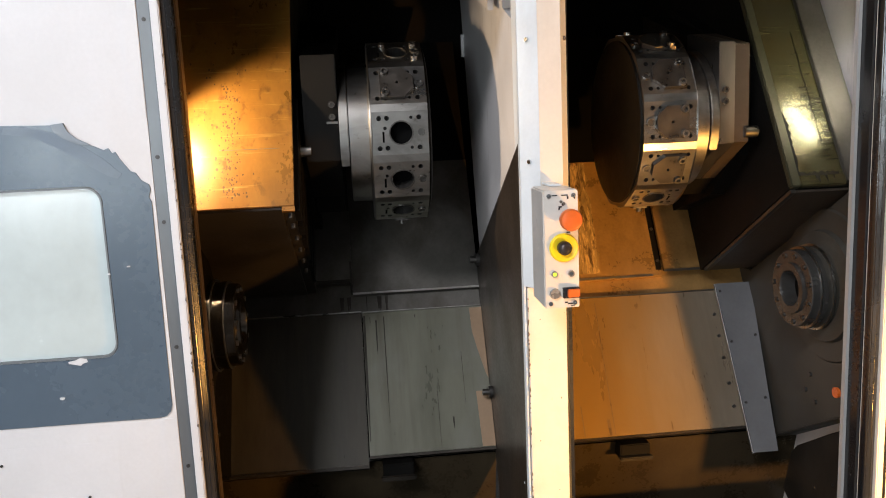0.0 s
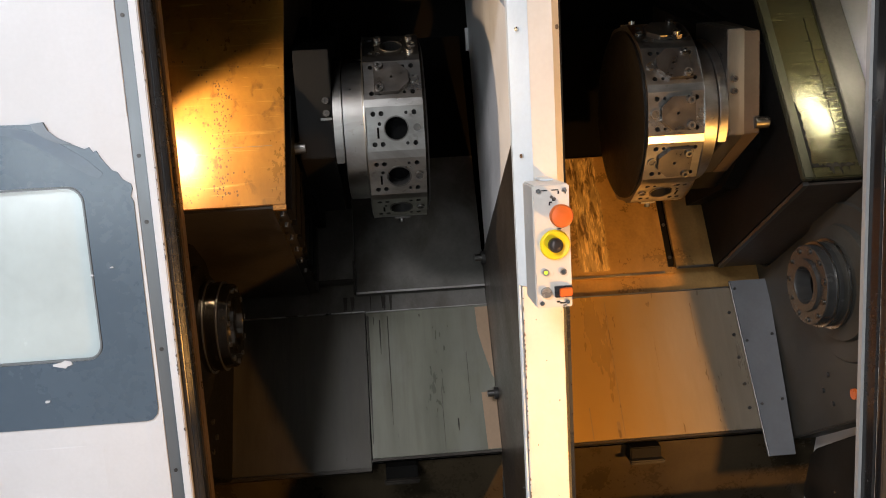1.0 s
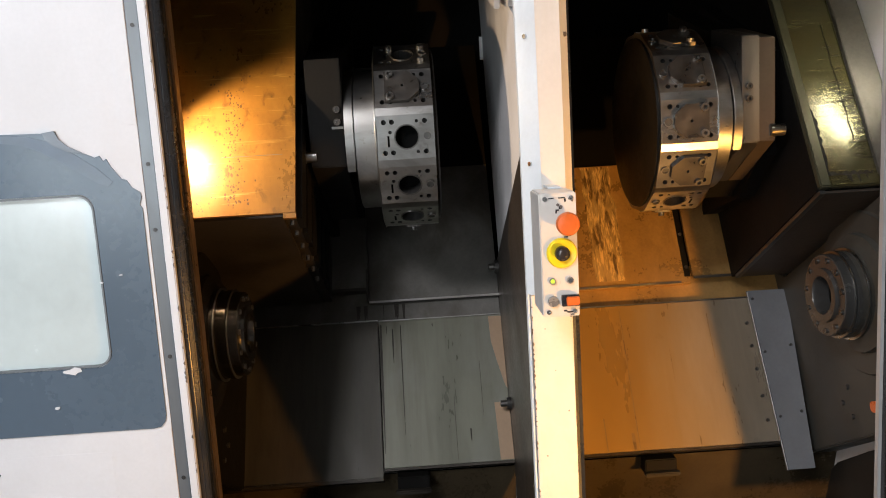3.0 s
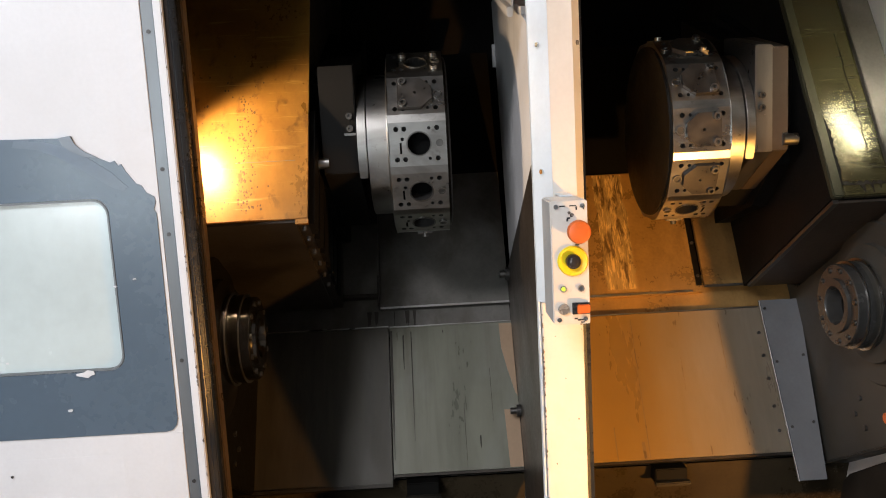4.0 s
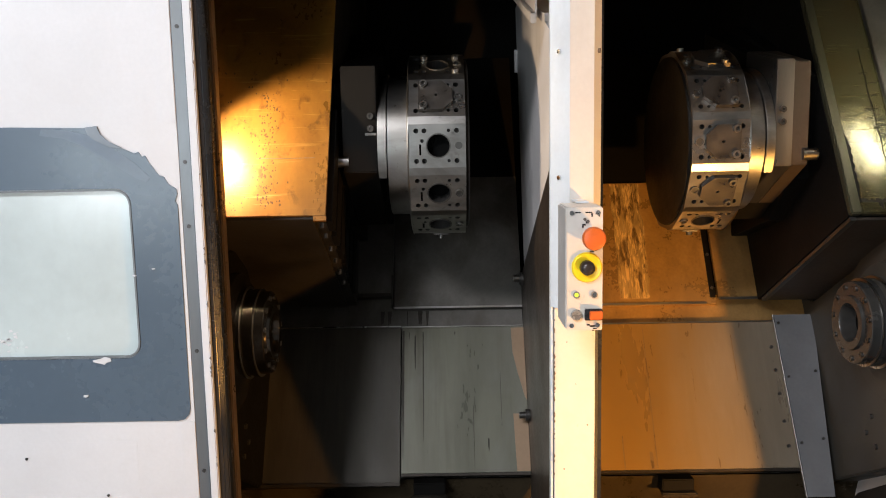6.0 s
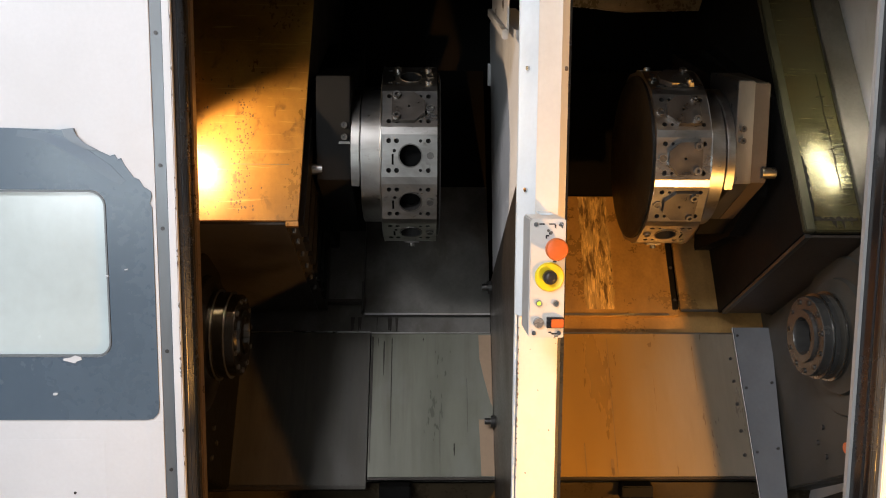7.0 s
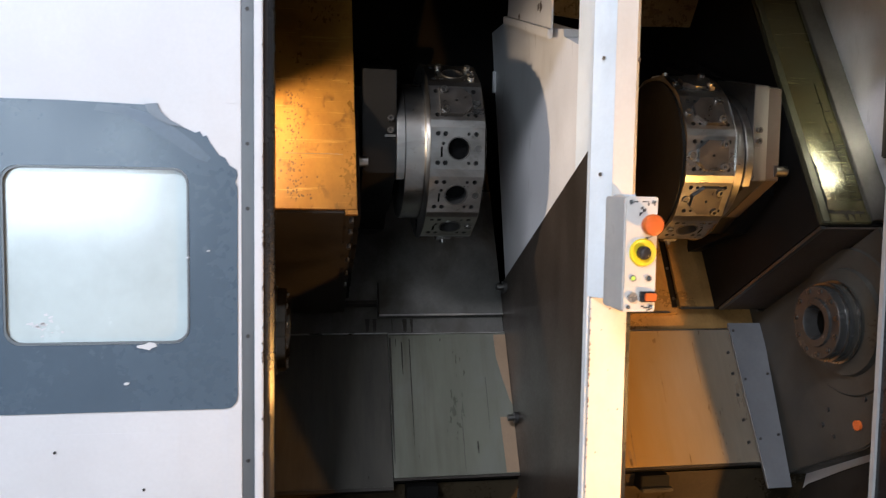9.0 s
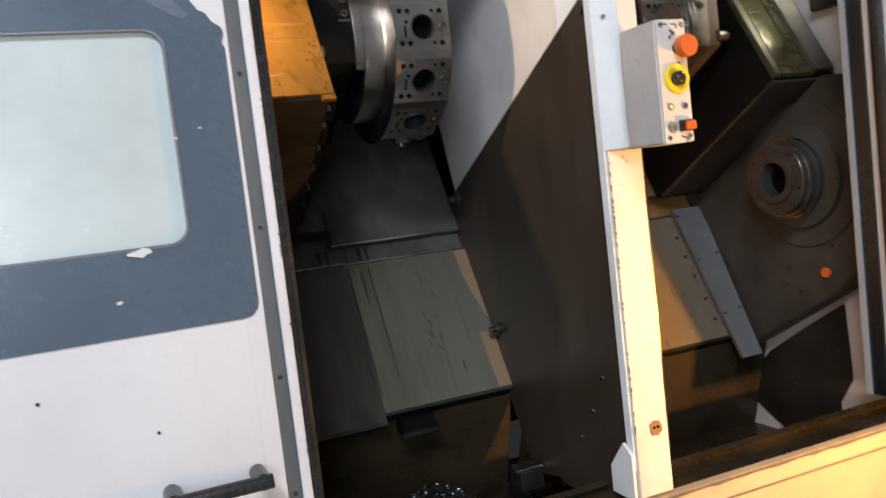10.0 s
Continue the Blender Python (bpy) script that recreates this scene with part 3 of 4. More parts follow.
def control_box():
    t = thing("control_box", (0.33, 1.60, 1.23), "worn alloy push-button box with red and yellow buttons", "control box")
    x0, x1, z0, z1, yf = 0.297, 0.3635, 1.232, 1.455, 1.494
    part("housing", box(B(), x0, x1, yf + 0.003, 1.601, z0, z1), M_BOXP, t, "scuffed alloy housing", bevel=0.003)
    part("mount_block", box(B(), 0.3265, 0.358, 1.6015, 1.6390, z0 + 0.02, z1 - 0.02), M_GREYPOST, t, "grey spacer behind the housing", bevel=0.001)
    lid = part("front_plate", slab(B(), rounded(x0 + 0.0015, x1 - 0.0015, z0 + 0.001, z1 - 0.001, 0.003), [], at_y(yf - 0.0005), 0.0035), M_CREAM, t, "pale front plate")
    for x in (x0 + 0.010, x1 - 0.010):
        for z in (z0 + 0.010, z1 - 0.010):
            part("lid_screw", disc(B(), (x, yf, z), (0, -1, 0), 0.0042, 0.003, 14, inner=0.0022), M_CHROME, lid, smooth=True)
    red = part("stop_button", disc(B(), (0.342, yf, 1.402), (0, -1, 0), 0.011, 0.016, 24), M_BLACKP, t, "red mushroom stop button on a dark collar", smooth=True)
    cap = B()
    turned_y(cap, [(-0.0145, 0.014), (-0.016, 0.0195), (-0.022, 0.0205), (-0.030, 0.0205), (-0.034, 0.0185), (-0.036, 0.012)], 0.342, yf, 1.402)
    part("mushroom_cap", cap, M_RED, red, "worn orange-red cap", smooth=True)
    ring = B()
    turned_y(ring, [(-0.0005, 0.0275), (-0.004, 0.0270), (-0.0065, 0.0250), (-0.0055, 0.0225), (-0.003, 0.0140), (-0.002, 0.0135)], 0.334, yf, 1.3475)
    part("yellow_ring", ring, M_YELLOW, t, "yellow ring round a black button", smooth=True)
    btn = B()
    turned_y(btn, [(-0.002, 0.0132), (-0.011, 0.0132), (-0.0125, 0.0125), (-0.0128, 0.0105), (-0.0145, 0.0100), (-0.0165, 0.0070), (-0.0172, 0.003)], 0.334, yf, 1.3475)
    part("black_button", btn, M_BUTTON, t, "black push button", smooth=True)
    for x, m, lab in ((0.3155, m_green, "lit green-yellow indicator"), (0.347, M_CHROME, "dull indicator")):
        bz = part("indicator", disc(B(), (x, yf, 1.298), (0, -1, 0), 0.0062, 0.0035, 16, inner=0.004), M_KNOB, t, lab, smooth=True)
        part("lens", disc(B(), (x, yf - 0.0015, 1.298), (0, -1, 0), 0.0038, 0.002, 12), m, bz, smooth=True)
    part("push_knob", disc(B(), (0.3155, yf, 1.261), (0, -1, 0), 0.0105, 0.006, 20, r2=0.009), M_KNOB, t, "metal push button", smooth=True)
    sw = part("rocker_switch", box(B(), 0.330, 0.3615, yf - 0.008, yf, 1.252, 1.2725), M_BLACKP, t, "red rocker switch in a black frame", bevel=0.001)
    part("rocker", box(B(), 0.3375, 0.3605, yf - 0.014, yf - 0.0075, 1.2545, 1.270), M_RED, sw, bevel=0.0015)
    for x, z in ((0.330, 1.4335), (0.3355, 1.4300)):
        part("tiny_screw", disc(B(), (x, yf, z), (0, -1, 0), 0.0028, 0.002, 10), M_CHIP, lid)
    part("box_bracket", box(B(), 0.327, 0.352, 1.575, 1.637, z1 + 0.0005, z1 + 0.004), M_GREYPOST, t, "grey mounting lug", bevel=0.001)
    # worn symbols as plain marks; those by the red button partly paint its shadow
    for u, v, w, h in ((0.318, 1.4455, 0.010, 0.002), (0.337, 1.4455, 0.012, 0.002), (0.343, 1.441, 0.003, 0.006), (0.345, 1.2405, 0.010, 0.003), (0.337, 1.243, 0.006, 0.003), (0.349, 1.236, 0.007, 0.002), (0.343, 1.376, 0.007, 0.0025), (0.350, 1.378, 0.002, 0.002), (0.3285, 1.424, 0.006, 0.003), (0.334, 1.4285, 0.005, 0.005), (0.3265, 1.4205, 0.003, 0.004), (0.352, 1.443, 0.006, 0.002), (0.3555, 1.4405, 0.002, 0.005), (0.346, 1.2325, 0.004, 0.0015)):
        part("wear_shadow_mark", box(B(), u - w / 2, u + w / 2, yf - 0.0012, yf, v - h / 2, v + h / 2), M_BLACKP, lid)


def turned_y(bm, prof, x, y, z, seg=28):
    rings = [[bm.verts.new((x + r * math.cos(2 * math.pi * i / seg), y + d, z + r * math.sin(2 * math.pi * i / seg))) for i in range(seg)] for d, r in prof]
    for a, b in zip(rings, rings[1:]):
        for i in range(seg):
            bm.faces.new((a[i], a[(i + 1) % seg], b[(i + 1) % seg], b[i]))
    bm.faces.new(rings[0])
    bm.faces.new(rings[-1])


centre_post()
control_box()


# ---- partition between the two work spaces ----
def partition():
    t = thing("partition_wall", (0.345, 2.1, 0.4), "pale painted steel partition with a dark lower panel", "partition", kind="structure")
    part("pale_sheet", slab(B(), [(1.708, 0.50), (1.708, 1.753), (1.965, 1.843), (1.968, 1.862), (2.02, 1.872), (2.48, 2.00), (2.76, 2.00), (2.73, 1.90), (2.50, 1.18), (2.10, 0.46)], [], at_x(0.316), 0.055), M_PALE, t, "pale grey painted sheet")
    part("dark_panel", slab(B(), [(1.718, 1.568), (1.708, 1.545), (1.708, 0.88), (1.708, 0.50), (2.17, 0.42), (2.37, 0.79), (2.555, 1.16), (2.50, 1.178), (1.738, 1.5605)], [], at_x(0.310), 0.0055), M_BROWN, t, "dark brown lower panel", bevel=0.0008)
    part("lower_flap", slab(B(), [(1.708, 0.93), (1.80, 0.74), (1.86, 0.64), (1.97, 0.52), (2.02, 0.44), (1.708, 0.44)], [], at_x(0.304), 0.0045), M_BROWN, t, "dark lower flap", bevel=0.001)
    for y, z in ((1.79, 0.745), (1.84, 0.66), (1.90, 0.585)):
        part("flap_screw", disc(B(), (0.304, y, z), (-1, 0, 0), 0.004, 0.003, 10), M_CHROME, t)
    up = part("upper_sheet", slab(B(), [(2.02, 1.86), (2.48, 1.99), (2.42, 2.45), (2.03, 2.45)], [], at_x(0.300), 0.005), M_PALE, t, "pale upper sheet with worn paint")
    part("folded_edge", slab(B(), [(2.01, 1.845), (2.49, 1.978), (2.486, 1.999), (2.008, 1.868)], [], at_x(0.288), 0.014), M_PALE, up, "folded bottom edge", bevel=0.002)
    rnd = random.Random(4)
    for i in range(9):
        y, z = rnd.uniform(2.05, 2.4), rnd.uniform(1.93, 2.1)
        part("paint_wear", slab(B(), [(y, z), (y + 0.012, z + rnd.uniform(-0.03, 0.03)), (y + 0.016, z + 0.01), (y + 0.004, z + 0.012)], [], at_x(0.2990), 0.0015), M_CHIP, up)
    for y, z, r in ((2.470, 1.160, 0.020), (2.290, 0.794, 0.017)):
        k = part("clamp_knob", disc(B(), (0.310, y, z), (-1, 0, 0), r, 0.012, 20), M_BLACKO, t, "dark clamp knob", smooth=True)
        part("knob_pin", disc(B(), (0.298, y, z), (-1, 0, 0), r * 0.55, 0.018, 14), M_STEELD, k, smooth=True)
    part("top_screw", disc(B(), (0.310, 1.738, 1.530), (-1, 0, 0), 0.008, 0.006, 14), M_BLACKO, t)
    part("edge_clip", box(B(), 0.306, 0.3155, 2.685, 2.70, 1.79, 1.86), M_PALE, t)


partition()


# ---- slanted bed guards ----
def guards():
    g0 = thing("bed_guard", (-0.3, 2.36, 0.6), "worn slanted guard sheet over the bed, shade in its colour", "bed guard")
    # local frame: y into the bed, z up the slope; guard surfaces lie slightly below the way covers
    part("guard_sheet", box(B(), -0.50, -0.063, -0.006, 0.02, -0.515, -0.060, SLANT), M_GUARD2, g0, bevel=0.001)
    part("guard_lip", box(B(), -0.50, -0.063, -0.012, 0.03, -0.525, -0.516, SLANT), M_OILY, g0)
    g1 = thing("bed_guard", (0.12, 2.36, 0.6), "grey slanted guard sheet with vertical oil streaks", "bed guard")
    part("guard_sheet", box(B(), -0.060, 0.309, 0.002, 0.02, -0.490, -0.060, SLANT), M_GUARD, g1, bevel=0.001)
    part("guard_lip", box(B(), -0.060, 0.309, 0.002, 0.04, -0.498, -0.491, SLANT), M_OILY, g1)
    rnd = random.Random(2)
    for x, u0, u1, w in ((-0.020, -0.19, -0.085, 0.004), (0.004, -0.40, -0.075, 0.003), (-0.038, -0.10, -0.075, 0.002), (0.192, -0.43, -0.395, 0.004), (0.10, -0.085, -0.075, 0.003), (-0.0555, -0.45, -0.07, 0.006), (0.150, -0.48, -0.30, 0.0012), (0.232, -0.36, -0.20, 0.0012)):
        part("oil_streak", slab(B(), [(x - w / 2, u1), (x - w * 0.6, (u0 + u1) / 2), (x - w * 0.15, u0), (x + w * 0.2, u0), (x + w * 0.5, (u0 + u1) / 2), (x + w / 2, u1)], [], lambda u, v, w_: sl(u, 0.0012 - 0.0 + w_, v), 0.0008), M_OILY, g1)
    # Tan polygons paint the warm light that reaches the guard beside the partition.
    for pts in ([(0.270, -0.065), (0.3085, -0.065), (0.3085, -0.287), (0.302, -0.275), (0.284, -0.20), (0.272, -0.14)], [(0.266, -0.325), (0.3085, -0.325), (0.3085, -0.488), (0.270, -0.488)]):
        part("tan_light_leak", slab(B(), pts, [], lambda u, v, w: sl(u, 0.0012 + w, v), 0.0008), M_TAN, g1, "tan strip painting a warm light leak along the partition")
    g2 = thing("bed_guard", (0.75, 2.36, 0.6), "grey slanted guard sheet with warm light put into its colour", "bed guard")
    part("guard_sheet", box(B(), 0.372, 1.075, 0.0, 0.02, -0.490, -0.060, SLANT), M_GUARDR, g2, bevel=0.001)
    part("guard_lip", box(B(), 0.372, 1.10, 0.0, 0.04, -0.498, -0.491, SLANT), M_OILY, g2)
    for x, u0, u1, w in ((0.668, -0.485, -0.075, 0.0035), (0.576, -0.488, -0.395, 0.004), (0.655, -0.488, -0.44, 0.012), (0.80, -0.30, -0.20, 0.002), (0.93, -0.24, -0.10, 0.002)):
        part("oil_streak", slab(B(), [(x - w / 2, u1), (x - w * 0.5, (u0 + u1) / 2), (x - w * 0.4, u0), (x + w * 0.4, u0), (x + w * 0.3, (u0 + u1) / 2), (x + w * 0.2, u1)], [], lambda u, v, w_: sl(u, -0.0008 + w_, v), 0.0006), M_STREAK, g2, "brown oil run")
    for g, x0, x1, yy in ((g0, -0.50, -0.063, -0.008), (g1, -0.060, 0.309, 0.0), (g2, 0.372, 1.075, -0.002)):
        part("top_edge", box(B(), x0, x1, yy - 0.001, 0.012, -0.0595, -0.0565, SLANT), M_STEEL, g, "bright top edge strip")
    for u in (-0.14, -0.21, -0.28, -0.36, -0.43):
        part("guard_bolt", disc(B(), sl(1.045, 0.0, u), sl(0, -1, 0) - sl(0, 0, 0), 0.0048, 0.006, 12), M_BLACKO, g2, smooth=True)
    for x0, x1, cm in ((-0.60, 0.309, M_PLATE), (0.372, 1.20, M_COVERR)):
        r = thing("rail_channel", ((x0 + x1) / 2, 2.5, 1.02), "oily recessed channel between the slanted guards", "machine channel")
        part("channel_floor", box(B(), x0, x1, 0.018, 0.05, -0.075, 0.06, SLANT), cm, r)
        rd = random.Random(13)
        for i in range(10 if x0 < 0 else 0):
            x, w, low = rd.uniform(-0.15, 0.02), rd.uniform(0.003, 0.012), rd.uniform(-0.055, -0.04)
            part("oil_drip", slab(B(), [(x, -0.002), (x + w, -0.002), (x + w * 0.7, low), (x + w * 0.3, low)], [], lambda u, v, q: sl(u, 0.0172 + q, v), 0.0006), M_OILY, r)
    # covers above the channel
    c0 = thing("way_cover", (0.1, 2.7, 1.1), "dark oily steel way cover with smears", "way cover")
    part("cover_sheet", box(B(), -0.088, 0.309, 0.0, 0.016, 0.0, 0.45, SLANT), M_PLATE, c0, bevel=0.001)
    # Upper half is split off near-black: its shade is put into the colour.
    part("upper_sheet", box(B(), -0.088, 0.309, 0.004, 0.016, 0.451, 0.92, SLANT), M_DARK, c0, "near-black upper sheet")
    part("cover_lip", box(B(), -0.088, 0.309, -0.003, 0.0, 0.0, 0.006, SLANT), M_STEEL, c0, "bright lower edge strip")
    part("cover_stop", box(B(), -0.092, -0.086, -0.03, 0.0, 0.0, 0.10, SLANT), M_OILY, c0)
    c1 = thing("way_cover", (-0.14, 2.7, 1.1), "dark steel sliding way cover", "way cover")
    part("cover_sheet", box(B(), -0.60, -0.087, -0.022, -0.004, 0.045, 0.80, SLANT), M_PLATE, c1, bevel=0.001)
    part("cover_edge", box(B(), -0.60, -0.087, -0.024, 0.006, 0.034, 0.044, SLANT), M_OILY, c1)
    c2 = thing("way_cover", (0.6, 2.7, 1.1), "oily steel way cover, warm light put into its colour", "way cover")
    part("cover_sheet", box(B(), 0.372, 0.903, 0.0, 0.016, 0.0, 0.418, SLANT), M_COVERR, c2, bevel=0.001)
    part("upper_sheet", box(B(), 0.372, 0.903, 0.006, 0.016, 0.419, 0.92, SLANT), M_DARK, c2, "near-black upper sheet")
    rw = random.Random(8)
    edge = [(0.612 + rw.uniform(-0.004, 0.004), 0.415 - 0.0207 * i) for i in range(20)] + [(0.706 + rw.uniform(-0.008, 0.006), 0.02 + 0.0207 * i) for i in range(20)]
    part("oil_smear", slab(B(), edge, [], lambda u, v, w: sl(u, -0.0012 + w, v), 0.001), M_WET, c2, "wet oil smear with its glitter put into the colour")
    part("cover_lip", box(B(), 0.372, 0.872, -0.003, 0.0, 0.0, 0.006, SLANT), M_STEEL, c2, "bright lower edge strip")
    gap = part("cover_gap", box(B(), 0.886, 0.902, -0.003, 0.0, 0.02, 0.5, SLANT), M_DARK, c2, "dark slot with screws")
    for u in (0.05, 0.16):
        part("slot_screw", disc(B(), sl(0.894, -0.003, u), sl(0, -1, 0) - sl(0, 0, 0), 0.005, 0.004, 10), M_STEELD, gap)
    c3 = thing("way_cover", (0.95, 2.7, 1.1), "oily steel sliding way cover beside the carriage", "way cover")
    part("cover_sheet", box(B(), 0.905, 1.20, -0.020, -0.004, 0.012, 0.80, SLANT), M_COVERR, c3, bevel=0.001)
    part("cover_lip", box(B(), 0.905, 1.20, -0.024, -0.0195, 0.006, 0.013, SLANT), M_STEELD, c3, "bright lower edge strip")


guards()


# ---- carriage covers ----
def carriage_left():
    t = thing("carriage_cover", (-0.5, 2.2, 1.07), "steel carriage cover stained golden, spotted with rust", "carriage cover")
    x1 = -0.191
    part("cover_block", box(B(), -0.93, x1 - 0.004, -0.685, -0.03, 0.004, 1.28, SLANT), M_OILY, t, "dark oily block")
    part("front_sheet", box(B(), -0.93, x1, -0.692, -0.6855, 0.0, 1.28, SLANT), M_BOXL, t, "golden stained steel sheet", bevel=0.001)
    part("corner_notch", box(B(), x1 - 0.028, x1 + 0.001, -0.690, -0.682, -0.012, 0.0, SLANT), M_BOXL, t)
    part("under_sheet", box(B(), -0.93, x1 - 0.03, -0.684, -0.05, -0.006, 0.003, SLANT), M_OILY, t, "brown underside sheet")
    for i, v in enumerate((-0.66, -0.60, -0.52, -0.44, -0.36, -0.28)):
        part("side_bolt", disc(B(), sl(x1 - 0.012, v, -0.006), sl(0, 0, -1) - sl(0, 0, 0), 0.005, 0.012, 10), M_STEELD, t, smooth=True)
    for i in range(6):
        part("wiper_fold", box(B(), x1 - 0.004, x1 + 0.010 - 0.0012 * i, -0.66 + 0.09 * i, -0.60 + 0.09 * i, 0.0, 0.30, SLANT), M_DARK, t, "black folded wiper edge")
    rs = random.Random(31)
    vs, fs = [], []
    for i in range(300):
        x = rs.gauss(-0.335, 0.012) if i % 2 else rs.gauss(-0.42, 0.045)
        u = rs.uniform(0.02, 0.33) if i % 2 else abs(rs.gauss(0.0, 0.16)) + 0.01
        r = rs.uniform(0.0007, 0.0024) * (1.4 if i % 9 == 0 else 1)
        k0 = len(vs)
        for j in range(6):
            vs.append(sl(x + r * math.cos(j * 1.047) * rs.uniform(0.7, 1.2), -0.6925, u + r * 1.5 * math.sin(j * 1.047) * rs.uniform(0.7, 1.2)))
        fs.append(tuple(range(k0, k0 + 6)))
    me = bpy.data.meshes.new("rust_speckle")
    me.from_pydata(vs, [], fs)
    me.materials.append(M_RUST)
    sp = new("rust_speckle", me)
    sp.parent, sp.matrix_parent_inverse = t, Matrix.Translation(-t.location)
    tagged(sp, "scattered rust specks on the sheet", kind="stuff")
    part("sheet_scratch", box(B(), -0.36, x1 - 0.03, -0.6925, -0.692, 0.148, 0.1492, SLANT), M_CHIP, t)


def carriage_right():
    t = thing("carriage_cover", (1.15, 2.2, 1.07), "oily olive-steel carriage cover with a raised rim", "carriage cover")
    x0 = 1.018
    part("cover_block", box(B(), x0, 1.245, -0.631, -0.03, 0.0, 1.28, SLANT), M_DARK, t, "dark oily block", bevel=0.001)
    part("rim", box(B(), x0, x0 + 0.026, -0.650, -0.6315, 0.0, 1.28, SLANT), M_BOXD, t, "raised oily rim", bevel=0.003)
    part("front_sheet", box(B(), x0 + 0.027, 1.164, -0.642, -0.6315, 0.030, 1.28, SLANT), M_BOXR, t, "oily streaked steel sheet", bevel=0.001)
    part("lower_rim", box(B(), x0 + 0.027, 1.164, -0.648, -0.6315, 0.0, 0.029, SLANT), M_BOXR, t, bevel=0.003)
    rb = random.Random(41)
    part("corner_grime", slab(B(), [(x0 + 0.027 + (0.006 if i % 2 else 0.009) * (0.4 + rb.random()), 0.03 + 0.012 * i) for i in range(16)] + [(x0 + 0.0265, 0.21), (x0 + 0.0265, 0.03)], [], lambda u, v, w: sl(u, -0.6445 + w, v), 0.001), M_DARK, t, "dark grime along the rim")
    xs = [x0 + 0.027 + 0.006 * i for i in range(19)]
    part("bottom_grime", slab(B(), [(x, 0.0305) for x in xs] + [(x, 0.033 + 0.010 * rb.random()) for x in reversed(xs)], [], lambda u, v, w: sl(u, -0.6435 + w, v), 0.001), M_OILY, t, "brown grime along the lower rim")
    cr = [(x0 + 0.112 + rb.uniform(-0.0015, 0.0015), 0.12 + 0.016 * i) for i in range(22)]
    part("hairline_crack", slab(B(), cr + [(x + rb.uniform(0.0006, 0.0022), u) for x, u in reversed(cr)], [], lambda u, v, w: sl(u, -0.6435 + w, v), 0.001), M_DARK, t, "dark hairline down the sheet")
    for i in range(14):
        x, u, q = x0 + rb.uniform(0.085, 0.12), 0.05 + 0.35 * rb.random() ** 1.3, rb.uniform(0.015, 0.04)
        part("oil_line", slab(B(), [(x, u), (x + q, u + 0.0005), (x + q, u + 0.002), (x + q * 0.4, u + rb.uniform(0.002, 0.004)), (x, u + 0.001)], [], lambda u, v, w: sl(u, -0.6433 + w, v), 0.0008), M_OILY, t)
    for i in range(7):
        x, h = x0 + 0.045 + 0.1 * rb.random(), rb.uniform(0.008, 0.022)
        part("rim_drip", slab(B(), [(x, 0.027), (x + 0.004, 0.028), (x + 0.003, 0.028 - h), (x + 0.001, 0.026 - h)], [], lambda u, v, w: sl(u, -0.6492 + w, v), 0.0008), M_OILY, t)
    part("outer_strip", box(B(), 1.165, 1.236, -0.653, -0.6315, 0.008, 1.28, SLANT), M_PLATE, t, "dark outer strip", bevel=0.002)
    part("under_sheet", box(B(), x0 + 0.02, 1.245, -0.628, -0.05, -0.008, -0.001, SLANT), M_BROWN, t, "brown underside sheet")
    part("under_edge", box(B(), x0 + 0.004, x0 + 0.018, -0.631, -0.05, -0.010, -0.0005, SLANT), M_STEELD, t, "bright strip under the cover's edge")


carriage_left()
carriage_right()


